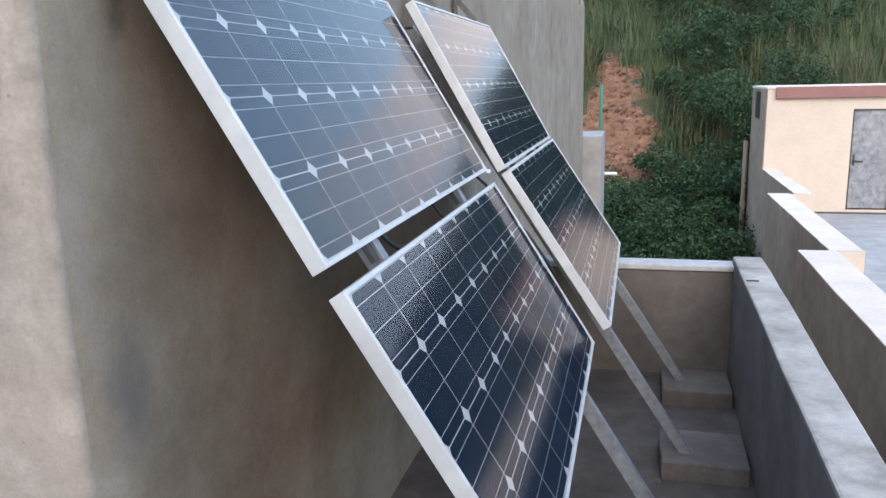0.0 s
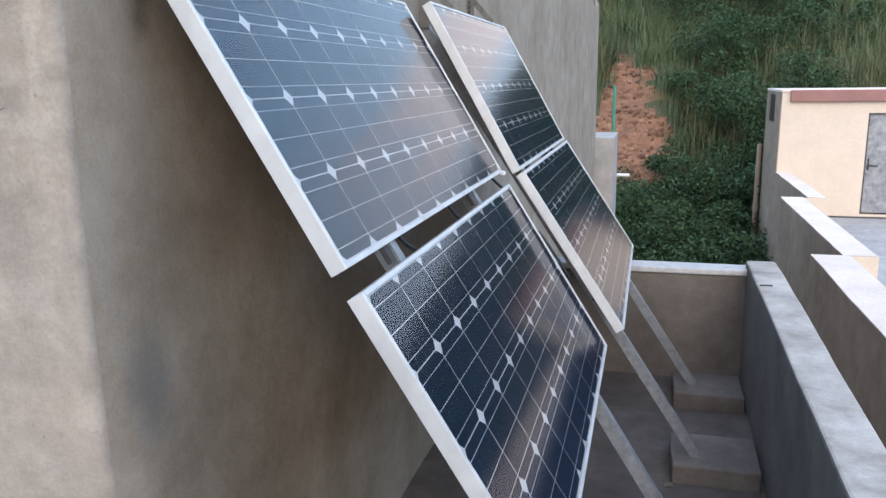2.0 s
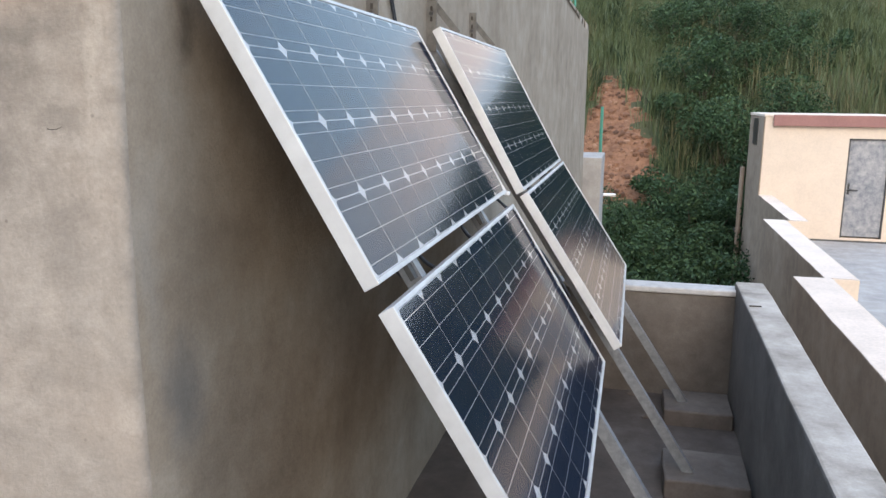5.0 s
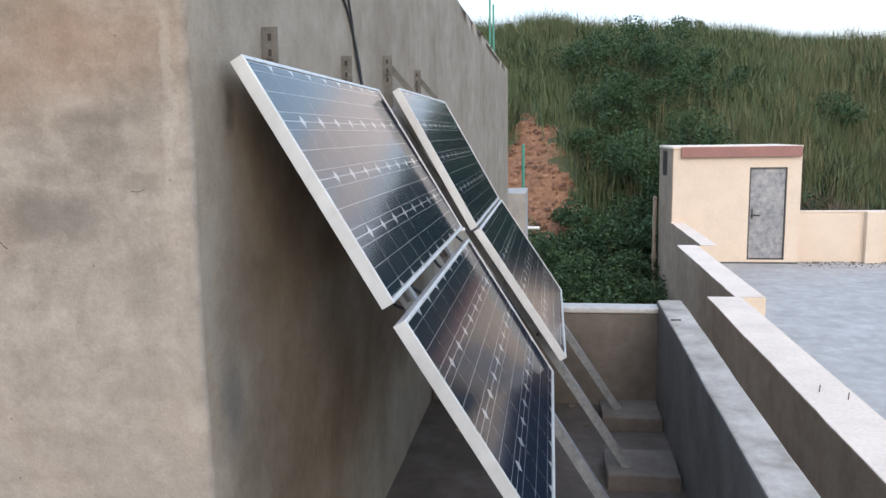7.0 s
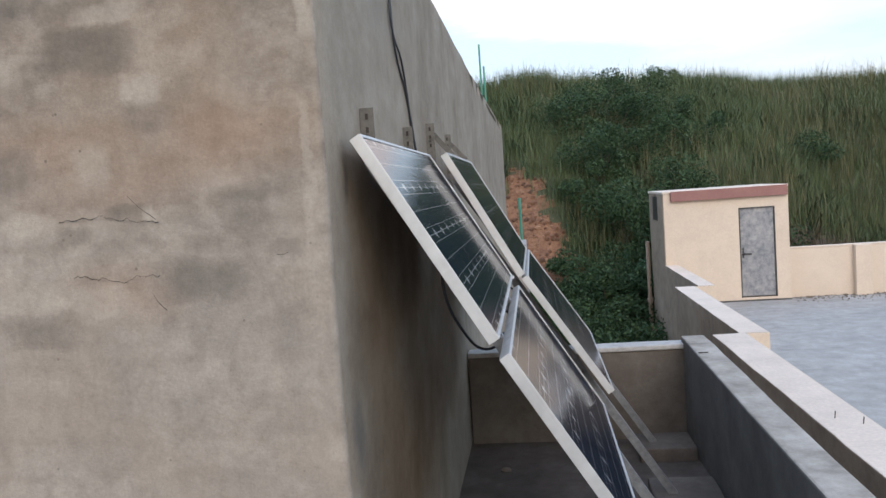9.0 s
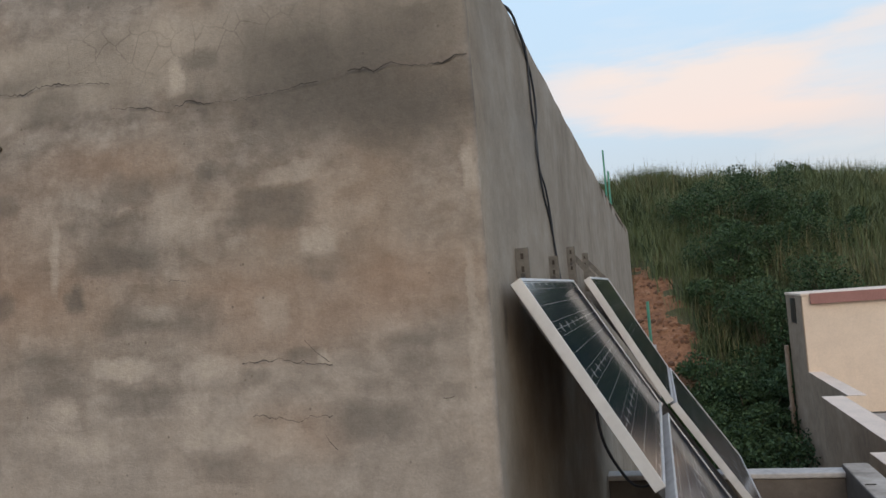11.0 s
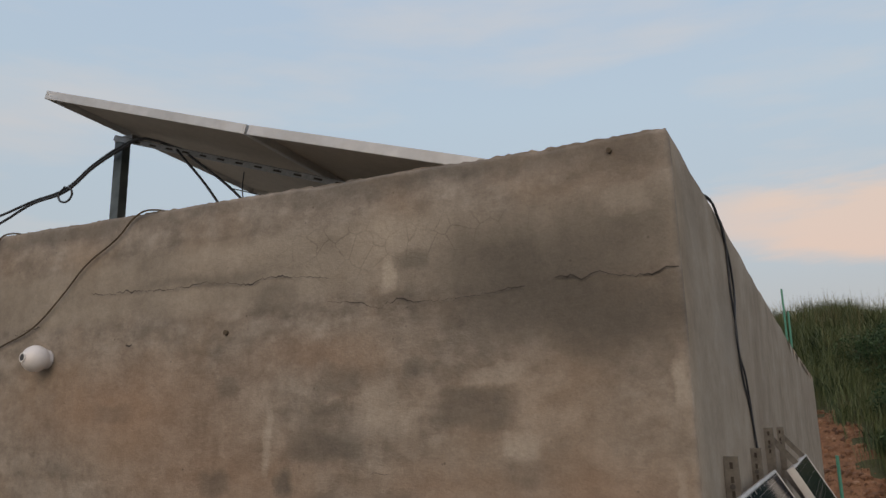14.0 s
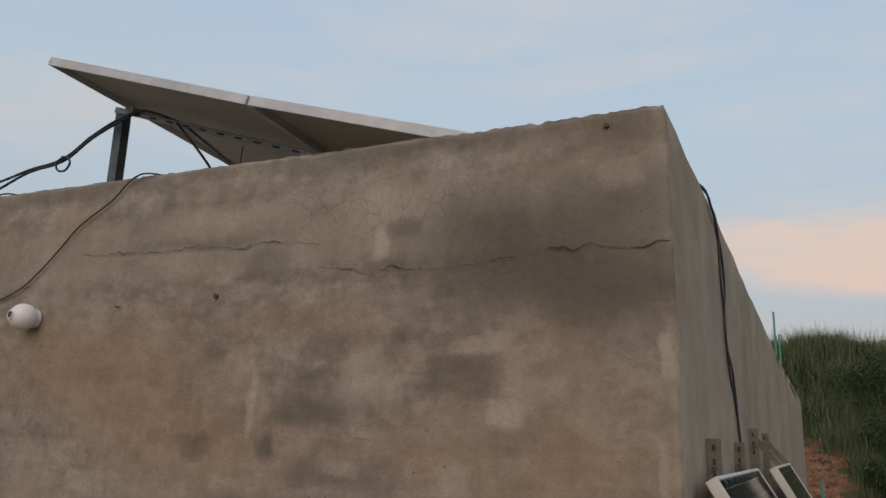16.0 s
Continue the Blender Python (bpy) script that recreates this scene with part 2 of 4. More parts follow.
def front_wall_plaster():
    """Old patched plaster: brick courses ghost through as soft blotches, dark damp stains, fine map cracking on the top band."""
    m = Mat("front_plaster", 0.94)
    damp, pale_filler, rust_sand = (0.108, 0.094, 0.078), (0.46, 0.395, 0.325), (0.315, 0.196, 0.126)
    base, dark, pale, warm = (0.275, 0.234, 0.195), (0.150, 0.128, 0.107), (0.430, 0.378, 0.324), (0.325, 0.235, 0.165)
    col = m.ramp(m.noise(1.6, 6, 0.62), (0.34, dark), (0.5, base), (0.7, pale))
    # brick ghosts, strongly warped
    mp = m.n.new("ShaderNodeMapping")
    mp.inputs["Rotation"].default_value = (radians(90), 0, 0)
    wob = m.mix(0.11, m.co, m.color_noise(5.0, 8, 0.66), "ADD")
    m.l.new(wob, mp.inputs[0])
    bt = m.n.new("ShaderNodeTexBrick")
    bt.inputs["Scale"].default_value = 1.0
    bt.inputs["Brick Width"].default_value, bt.inputs["Row Height"].default_value = 0.215, 0.100
    bt.inputs["Mortar Size"].default_value, bt.inputs["Mortar Smooth"].default_value = 0.024, 1.0
    bt.inputs["Color1"].default_value, bt.inputs["Color2"].default_value = (0.25, 0.25, 0.25, 1), (1, 1, 1, 1)
    bt.inputs["Mortar"].default_value = (0.22, 0.22, 0.22, 1)
    m.l.new(mp.outputs[0], bt.inputs["Vector"])
    ghost = m.ramp(bt.outputs["Color"], (0.0, dark), (0.5, base), (1.0, pale))
    mask = m.ramp(m.noise(2.2, 4, 0.6, at=(3, 1, 2)), (0.36, 0.0), (0.62, 0.5))
    col = m.mix(mask, col, ghost)
    # blotches at hand size
    blot = m.ramp(m.noise(5.5, 8, 0.60, (1, 1, 1.5)), (0.42, dark), (0.495, base), (0.57, pale))
    col = m.mix(0.42, col, blot)
    flecks = m.noise(13.0, 7, 0.66, (1, 1, 1.3))
    col = m.mix(0.30, col, m.ramp(flecks, (0.40, dark), (0.5, base), (0.60, pale)))
    col = m.mix(m.ramp(m.noise(2.0, 5, 0.6, at=(9, 4, 1)), (0.46, 0.0), (0.66, 0.5)), col, warm)
    # pale top band and its map cracks
    sz = m.n.new("ShaderNodeSeparateXYZ")
    m.l.new(m.mix(0.12, m.co, m.noise(2.0, 5, 0.6), "ADD"), sz.inputs[0])
    hi = m.n.new("ShaderNodeMath")
    hi.operation = "MULTIPLY_ADD"
    hi.inputs[1].default_value, hi.inputs[2].default_value = 1.0, -3.0
    m.l.new(sz.outputs["Z"], hi.inputs[0])
    # rain-washed warm sand low down, grey grime higher up
    low = m.ramp(hi.outputs[0], (0.10, 0.58), (0.70, 0.05))
    col = m.mix(low, col, m.mix(1.0, col, (1.05, 0.99, 0.92), "MULTIPLY"))
    # mixed towards a paler tone on the lower half
    lean = m.n.new("ShaderNodeMath")
    lean.inputs[1].default_value = 0.7
    m.l.new(hi.outputs[0], lean.inputs[0])
    col = m.mix(m.ramp(lean.outputs[0], (0.25, 1.0), (0.80, 0.0)), col, m.mix(0.45, col, (0.40, 0.355, 0.31)))
    col = m.mix(m.ramp(hi.outputs[0], (0.02, 0.16), (0.45, 0.0)), col, ghost)
    band = m.ramp(hi.outputs[0], (0.64, 0.0), (0.68, 0.75), (0.84, 0.75), (0.90, 0.0))
    col = m.mix(band, col, m.ramp(m.noise(4.0, 5, 0.6), (0.35, (0.25, 0.213, 0.172)), (0.65, (0.37, 0.318, 0.258))))
    vor = m.n.new("ShaderNodeTexVoronoi")
    vor.feature = "DISTANCE_TO_EDGE"
    vor.inputs["Scale"].default_value = 13.0
    m.l.new(m.mix(0.04, m.co, m.noise(14.0, 4), "ADD"), vor.inputs["Vector"])
    lines = m.ramp(vor.outputs["Distance"], (0.0, 0.48), (0.035, 1.0))
    col = m.mix(m.mix(1.0, band, blob(m, (-0.85, 0, 3.80), (0.62, 1, 0.16), 0.2, 0.6), "MULTIPLY"), col, m.mix(1.0, col, lines, "MULTIPLY"))
    # damp stains and a few pale patches of filler
    for spots, tone in ((WARM, rust_sand), (DAMP_HIGH, damp), (DAMP_LOW, damp), (FILLER_HIGH, pale_filler), (FILLER_LOW, pale_filler)):
        for x, z, w, h, k in spots:
            f = m.mix(1.0, blob(m, (x, 0, z), (w, 1, h), 0.13, 0.8, w < 0.17), k, "MULTIPLY")
            col = m.mix(f, col, tone)
    streak = m.ramp(m.noise(4.0, 5, 0.6, (3.0, 3.0, 0.4)), (0.45, 1.0), (0.75, 0.82))
    col = m.mix(0.6, col, streak, "MULTIPLY")
    col = m.mix(0.36, col, m.ramp(m.noise(34.0, 6, 0.7), (0.32, 0.70), (0.5, 1.0), (0.68, 1.22)), "MULTIPLY")
    grain = m.noise(130.0, 4, 0.75)
    col = m.mix(0.32, col, m.ramp(grain, (0.3, 0.68), (0.7, 1.22)), "MULTIPLY")
    pit = m.n.new("ShaderNodeTexVoronoi")
    pit.inputs["Scale"].default_value = 26.0
    m.l.new(m.co, pit.inputs["Vector"])
    pits = m.mix(1.0, m.ramp(pit.outputs["Distance"], (0.05, 1.0), (0.13, 0.0)), m.ramp(m.noise(5.0, 3), (0.52, 0.0), (0.62, 0.7)), "MULTIPLY")
    col = m.mix(pits, col, (0.09, 0.075, 0.06))
    m.color(col)
    h = m.mix(0.6, m.noise(22.0, 6, 0.7), grain, "ADD")
    return m.bump(h, 0.005, 0.5).m


front_plaster = front_wall_plaster()
side_plaster = cement("side_plaster", (0.308, 0.250, 0.190), (0.196, 0.152, 0.110), (0.398, 0.343, 0.277), 0.55, stains=(((0, 0.14, 2.20), (1, 0.09, 0.17), (0.150, 0.138, 0.125), 0.8), ((0, 0.21, 2.86), (1, 0.05, 0.10), (0.10, 0.082, 0.062), 0.7), ((0, 0.06, 2.45), (1, 0.05, 0.22), (0.30, 0.27, 0.235), 0.5), ((0, 0.9, 3.5), (1, 0.5, 0.2), (0.27, 0.235, 0.195), 0.5), ((0, 0.3, 1.6), (1, 0.2, 0.2), (0.16, 0.145, 0.13), 0.6)))
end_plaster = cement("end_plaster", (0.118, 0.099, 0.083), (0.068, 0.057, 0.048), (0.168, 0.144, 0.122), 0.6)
# floor: mottled stains, with the passage's deep shade put into a lowered base colour
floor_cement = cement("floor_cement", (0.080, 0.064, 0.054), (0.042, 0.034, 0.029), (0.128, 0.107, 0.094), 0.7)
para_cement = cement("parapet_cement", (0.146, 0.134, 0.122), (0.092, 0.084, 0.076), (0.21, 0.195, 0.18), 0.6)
# parapet top, with stains; the sky light on it is put into the paler colour
top_cement = cement("skylit_top_cement", (0.36, 0.315, 0.27), (0.16, 0.135, 0.11), (0.50, 0.45, 0.40), 0.8)
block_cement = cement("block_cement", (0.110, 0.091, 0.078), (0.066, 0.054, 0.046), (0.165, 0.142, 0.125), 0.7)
brown_plaster = cement("brown_plaster", (0.31, 0.222, 0.158), (0.21, 0.150, 0.106), (0.39, 0.30, 0.225), 0.5)
roof_cement = cement("roof_cement", (0.36, 0.334, 0.310), (0.27, 0.255, 0.24), (0.445, 0.424, 0.404), 0.6)


def paint(name, base, spread=0.06, rough=0.7, scale=2.0, bumpy=0.003):
    m = Mat(name, rough)
    lo, hi = tuple(c * (1 - spread * 2) for c in base), tuple(min(1, c * (1 + spread)) for c in base)
    col = m.ramp(m.noise(scale, 6, 0.65), (0.3, lo), (0.6, hi))
    col = m.mix(0.5, col, m.ramp(m.noise(scale * 14, 4, 0.6), (0.3, lo), (0.65, hi)))
    return m.color(col).bump(m.noise(60, 4, 0.6), bumpy, 0.4).m


cream_paint = paint("cream_paint", (0.63, 0.505, 0.395), 0.06)
white_wash = paint("white_wash", (0.68, 0.55, 0.45), 0.10)
white_cement = paint("white_cement", (0.42, 0.40, 0.38), 0.16)
maroon_paint = paint("maroon_paint", (0.28, 0.13, 0.11), 0.1)
green_paint = paint("green_paint", (0.05, 0.24, 0.17), 0.12, 0.5)
white_plastic = paint("white_plastic", (0.80, 0.77, 0.76), 0.03, 0.35, 6, 0.0005)
black_rubber = paint("black_rubber", (0.025, 0.028, 0.035), 0.2, 0.5, 20, 0.0006)
dark_plastic = paint("dark_plastic", (0.03, 0.03, 0.03), 0.2, 0.4, 20, 0.0006)
crack_dark = paint("crack_dark", (0.05, 0.042, 0.035), 0.3, 1.0, 20)
pvc_pipe = paint("pvc_pipe", (0.30, 0.22, 0.165), 0.1, 0.6)

m = Mat("anodised_aluminium", 0.42, 0.35)
m.color(m.ramp(m.noise(9, 5, 0.6), (0.3, (0.46, 0.455, 0.45)), (0.65, (0.60, 0.595, 0.59))))
aluminium = m.roughness(m.ramp(m.noise(22, 4, 0.6), (0.3, 0.34), (0.7, 0.55))).m
m = Mat("galvanised_steel", 0.5, 0.6)
m.color(m.ramp(m.noise(35, 5, 0.7), (0.3, (0.19, 0.195, 0.205)), (0.7, (0.32, 0.325, 0.335))))
steel = m.roughness(m.ramp(m.noise(18, 4, 0.6), (0.3, 0.38), (0.7, 0.65))).m
m = Mat("dull_steel", 0.65, 0.5)
dull_steel = m.color(m.ramp(m.noise(30, 5, 0.7), (0.3, (0.05, 0.048, 0.046)), (0.7, (0.115, 0.111, 0.106)))).m
m = Mat("weathered_bracket_steel", 0.6, 0.4)
bracket_steel = m.color(m.ramp(m.noise(30, 5, 0.7), (0.3, (0.10, 0.094, 0.086)), (0.7, (0.19, 0.178, 0.162)))).m
m = Mat("painted_post", 0.5, 0.3)
post_paint = m.color(m.ramp(m.noise(12, 5, 0.6), (0.3, (0.06, 0.08, 0.09)), (0.7, (0.12, 0.15, 0.165)))).m
m = Mat("grey_door_steel", 0.6, 0.2)
m.color(m.mix(0.6, m.ramp(m.noise(3.2, 6, 0.65, (1, 1, 0.6)), (0.38, (0.10, 0.12, 0.15)), (0.58, (0.36, 0.345, 0.34))), m.ramp(m.noise(9, 5, 0.7), (0.35, (0.14, 0.15, 0.17)), (0.68, (0.42, 0.39, 0.37)))))
door_steel = m.m

m = Mat("silicon_cell", 0.6)
m.b.inputs["Specular IOR Level"].default_value = 0.0
c = m.ramp(m.random(), (0.0, (0.004, 0.015, 0.036)), (1.0, (0.006, 0.021, 0.052)))
m.color(m.mix(0.5, c, m.ramp(m.noise(14, 5, 0.6), (0.3, (0.004, 0.014, 0.034)), (0.7, (0.007, 0.023, 0.056)))))
silicon = m.m
back_sheet = paint("white_back_sheet", (0.62, 0.63, 0.65), 0.03, 0.6, 4, 0.0003)
under_sheet = paint("dusty_back_sheet", (0.44, 0.40, 0.36), 0.1, 0.7, 4, 0.0006)
m = Mat("silver_ribbon", 0.4, 0.6)
ribbon = m.color((0.62, 0.64, 0.68)).m

g = bpy.data.materials.new("dusty_panel_glass")
g.use_nodes = True
gn, gl = g.node_tree.nodes, g.node_tree.links
gn.clear()
gt, gg, gd, gm, gm2, go = [gn.new("ShaderNode" + k) for k in ("BsdfTransparent", "BsdfGlossy", "BsdfDiffuse", "MixShader", "MixShader", "OutputMaterial")]
gf, gx, gz, gr = gn.new("ShaderNodeFresnel"), gn.new("ShaderNodeTexCoord"), gn.new("ShaderNodeTexNoise"), gn.new("ShaderNodeValToRGB")
gf.inputs["IOR"].default_value = 1.52
gg.inputs["Roughness"].default_value = 0.10
gd.inputs["Color"].default_value = (0.46, 0.42, 0.38, 1)
gz.inputs["Scale"].default_value, gz.inputs["Detail"].default_value = 4.0, 6
gr.color_ramp.elements[0].position, gr.color_ramp.elements[0].color = 0.35, (0.001, 0.001, 0.001, 1)
gr.color_ramp.elements[1].position, gr.color_ramp.elements[1].color = 0.75, (0.016, 0.016, 0.016, 1)
gl.new(gx.outputs["Object"], gz.inputs["Vector"])
gl.new(gz.outputs[0], gr.inputs[0])
gl.new(gf.outputs[0], gm.inputs[0])
gl.new(gt.outputs[0], gm.inputs[1])
gl.new(gg.outputs[0], gm.inputs[2])
gl.new(gr.outputs[0], gm2.inputs[0])
gl.new(gm.outputs[0], gm2.inputs[1])
gl.new(gd.outputs[0], gm2.inputs[2])
gl.new(gm2.outputs[0], go.inputs[0])
panel_glass = g


def leafy(name, a, b, c):
    m = Mat(name, 0.7)
    m.color(m.ramp(m.island(), (0.0, a), (0.5, b), (1.0, c)))
    m.b.inputs["Specular IOR Level"].default_value = 0.25
    return m.m


grass_green = leafy("grass_green", (0.064, 0.088, 0.036), (0.098, 0.126, 0.054), (0.150, 0.172, 0.088))
grass_dry = leafy("grass_dry", (0.08, 0.08, 0.035), (0.13, 0.12, 0.058), (0.20, 0.175, 0.095))
bush_green = leafy("bush_green", (0.014, 0.034, 0.014), (0.032, 0.066, 0.027), (0.062, 0.104, 0.044))
scrub_green = leafy("scrub_green", (0.020, 0.036, 0.016), (0.036, 0.060, 0.027), (0.062, 0.088, 0.040))
grass_dead = leafy("grass_dead", (0.06, 0.043, 0.028), (0.105, 0.078, 0.052), (0.16, 0.125, 0.088))
bark = paint("bark", (0.10, 0.075, 0.05), 0.2, 0.9, 8)
m = Mat("hill_soil", 0.95)
soil = m.ramp(m.noise(0.8, 6, 0.65), (0.3, (0.035, 0.045, 0.018)), (0.55, (0.075, 0.075, 0.035)), (0.75, (0.12, 0.095, 0.055)))
hill_soil = m.color(soil).bump(m.noise(3, 6, 0.7), 0.15, 0.7).m
m = Mat("red_earth", 0.95)
red = m.ramp(m.noise(2.5, 7, 0.7), (0.3, (0.12, 0.050, 0.024)), (0.5, (0.27, 0.118, 0.055)), (0.7, (0.38, 0.185, 0.095)))
red_earth = m.color(m.mix(0.5, red, m.ramp(m.noise(9, 6, 0.7), (0.35, (0.09, 0.045, 0.026)), (0.68, (0.33, 0.175, 0.105))))).bump(m.noise(6, 7, 0.7), 0.12, 0.8).m
m = Mat("red_stone", 0.9)
red_stone = m.color(m.ramp(m.island(), (0.0, (0.10, 0.05, 0.03)), (0.7, (0.25, 0.122, 0.068)), (1.0, (0.33, 0.19, 0.12)))).bump(m.noise(20, 5), 0.01, 0.5).m

# ---- builders ----


def link(name, bm, mat, parent=None, label="", bevel=0.0, smooth=False):
    me = bpy.data.meshes.new(name)
    if bevel:
        bmesh.ops.bevel(bm, geom=list(bm.edges), offset=bevel, segments=2, affect="EDGES", profile=0.6)
    bm.to_mesh(me)
    bm.free()
    me.materials.append(mat)
    if smooth:
        me.shade_smooth()
        me.set_sharp_from_angle(angle=radians(16))
    ob = new(name, me)
    ob.parent = parent
    return tagged(ob, label)


def part(name, bm, mat, parent, label="", bevel=0.0, smooth=False):
    return link(name, bm, mat, parent, label, bevel, smooth)


def box(x0, x1, y0, y1, z0, z1, bm=None):
    bm = bm or bmesh.new()
    bmesh.ops.create_cube(bm, size=1, matrix=Matrix.Translation(((x0 + x1) / 2, (y0 + y1) / 2, (z0 + z1) / 2)) @ Matrix.Diagonal((x1 - x0, y1 - y0, z1 - z0, 1)))
    return bm


def rod(a, b, r, bm=None, seg=12, r2=None):
    bm = bm or bmesh.new()
    a, b = Vector(a), Vector(b)
    m4 = Matrix.Translation((a + b) / 2) @ (b - a).to_track_quat("Z", "Y").to_matrix().to_4x4()
    bmesh.ops.create_cone(bm, cap_ends=True, segments=seg, radius1=r, radius2=r if r2 is None else r2, depth=(b - a).length, matrix=m4)
    return bm


def bar(a, b, side, w, h, bm=None):
    """A flat bar from a to b, w wide along side and h thick across it."""
    bm = bm or bmesh.new()
    a, b, side = Vector(a), Vector(b), Vector(side).normalized()
    d = (b - a).normalized()
    n = d.cross(side).normalized()
    s = n.cross(d).normalized()
    m3 = Matrix((s, n, d)).transposed().to_4x4()
    bmesh.ops.create_cube(bm, size=1, matrix=Matrix.Translation((a + b) / 2) @ m3 @ Matrix.Diagonal((w, h, (b - a).length, 1)))
    return bm


def cable(name, points, r, mat, parent=None, label="", res=6):
    cu = bpy.data.curves.new(name, "CURVE")
    cu.dimensions, cu.bevel_depth, cu.bevel_resolution, cu.resolution_u = "3D", r, 2, res
    sp = cu.splines.new("BEZIER")
    sp.bezier_points.add(len(points) - 1)
    for p, q in zip(sp.bezier_points, points):
        p.co = q
        p.handle_left_type = p.handle_right_type = "AUTO"
    tmp = bpy.data.objects.new(name + "_tmp", cu)
    scene.collection.objects.link(tmp)
    me = bpy.data.meshes.new_from_object(tmp.evaluated_get(bpy.context.evaluated_depsgraph_get()))
    bpy.data.objects.remove(tmp)
    bpy.data.curves.remove(cu)
    me.name = name
    me.materials.clear()
    me.materials.append(mat)
    me.shade_smooth()
    ob = new(name, me)
    ob.parent = parent
    return tagged(ob, label)


def soup(name, verts, faces, mat, label, category, parent=None, smooth=False):
    me = bpy.data.meshes.new(name)
    me.from_pydata(verts, [], faces)
    me.materials.append(mat)
    if smooth:
        me.shade_smooth()
    ob = new(name, me)
    ob.parent = parent
    return tagged(ob, label, category, kind="stuff")


def rough_box(x0, x1, y0, y1, z0, z1, step=0.12, amp=0.006, rnd=0.012, freq=2.5):
    """A plastered block: subdivided, with softened, slightly wavy edges and faces."""
    bm = box(x0, x1, y0, y1, z0, z1)
    size = (x1 - x0, y1 - y0, z1 - z0)
    bmesh.ops.bevel(bm, geom=list(bm.edges), offset=min(rnd, min(size) * 0.3), segments=2, affect="EDGES", profile=0.5)
    for axis, (lo, hi) in enumerate(((x0, x1), (y0, y1), (z0, z1))):
        n = min(64, int((hi - lo) / step))
        for i in range(1, n):
            co3 = [0, 0, 0]
            co3[axis] = lo + (hi - lo) * i / n
            no3 = [0, 0, 0]
            no3[axis] = 1
            bmesh.ops.bisect_plane(bm, geom=bm.verts[:] + bm.edges[:] + bm.faces[:], plane_co=co3, plane_no=no3)
    for v in bm.verts:
        v.co += noise.noise_vector(v.co * freq) * amp + noise.noise_vector(v.co * freq * 5) * amp * 0.4
    return bm


FLOOR, TOP = 1.172, 3.956


def structure(ob, label, category):
    return tagged(ob, label, category, kind="structure")


# ---- the block-built room whose walls carry the panels ----
bm = rough_box(-7.0, 0.0, 0.0, 11.6, -3.0, TOP, 0.11, 0.005, 0.018)
for v in bm.verts:
    v.co.x += 0.004 * v.co.y
    if v.co.z > TOP - 0.08:
        v.co.z -= 0.0183 * v.co.y
    if v.co.z > TOP - 0.08 and v.co.y < 0.3:
        v.co.z += 0.008 + max(0.0, -0.3 - v.co.x) * 0.014 + 0.012 * noise.noise(Vector((v.co.x * 5, 0, 7))) + 0.006 * noise.noise(Vector((v.co.x * 17, 0, 7)))
me_front = link("wall_building", bm, side_plaster)
me_front.data.shade_smooth()
me_front.data.materials.append(front_plaster)
for p in me_front.data.polygons:
    p.material_index = 1 if p.normal.y < -0.25 and p.center.y < 0.1 else 0
crumbs = np.random.default_rng(11)
V, F = [], []
for i in range(260):
    x = -3.1 + i * 3.09 / 259
    z = TOP + 0.004 + max(0.0, -0.3 - x) * 0.014
    up = 0.004 + 0.006 * noise.noise(Vector((x * 6, 0, 2))) + 0.004 * noise.noise(Vector((x * 37, 0, 4))) + float(crumbs.normal(0, 0.0012))
    V += [(x, 0.004, z - 0.03), (x, 0.010 + float(crumbs.normal(0, 0.0015)), z + up), (x, 0.05, z + up * 0.6), (x, 0.10, z - 0.02)]
    if i:
        k = 4 * i
        F += [(k - 4 + q, k + q, k + q + 1, k - 3 + q) for q in range(3)]
me = bpy.data.meshes.new("wall_crown")
me.from_pydata(V, [], F)
me.materials.append(front_plaster)
structure(new("wall_crown", me), "crumbling mortar edge along the wall top", "wall")
structure(me_front, "weathered brown cement-plastered walls with brick courses ghosting through", "wall")

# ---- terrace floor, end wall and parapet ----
structure(link("floor", rough_box(-7.2, 1.42, -5.0, 3.2, FLOOR - 0.2, FLOOR, 0.25, 0.006), floor_cement, smooth=True), "stained grey cement terrace floor, base colour lowered for the passage shade", "floor")
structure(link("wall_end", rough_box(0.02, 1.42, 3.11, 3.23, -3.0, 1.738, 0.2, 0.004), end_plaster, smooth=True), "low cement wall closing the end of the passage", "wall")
structure(link("coping_end", rough_box(0.02, 1.41, 3.098, 3.236, 1.739, 1.772, 0.2, 0.004, 0.008), white_cement, smooth=True), "thin white-washed coping on the low end wall", "coping")


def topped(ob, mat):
    """Gives the upward faces of a wall a material of their own."""
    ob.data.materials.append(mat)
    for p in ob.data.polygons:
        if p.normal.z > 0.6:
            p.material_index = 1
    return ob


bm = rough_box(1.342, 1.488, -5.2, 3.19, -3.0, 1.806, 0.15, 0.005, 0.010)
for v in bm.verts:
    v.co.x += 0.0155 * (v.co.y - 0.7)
structure(topped(link("parapet", bm, para_cement, smooth=True), top_cement), "dark grey cement parapet with a worn top coloured paler for sky light", "parapet")
structure(link("parapet_south", rough_box(-7.2, 1.25, -5.2, -5.0, -3.0, 1.79, 0.5, 0.005), para_cement), "plain cement parapet behind", "parapet")

crack_top = bmesh.new()
for x0, x1, y0, y1 in ((1.385, 1.41, 2.661, 2.665), (1.405, 1.44, 2.664, 2.667)):
    box(x0, x1, y0, y1, 1.800, 1.8125, crack_top)
tagged(link("parapet_crack", crack_top, crack_dark), "short dark crack across the parapet top", "crack")

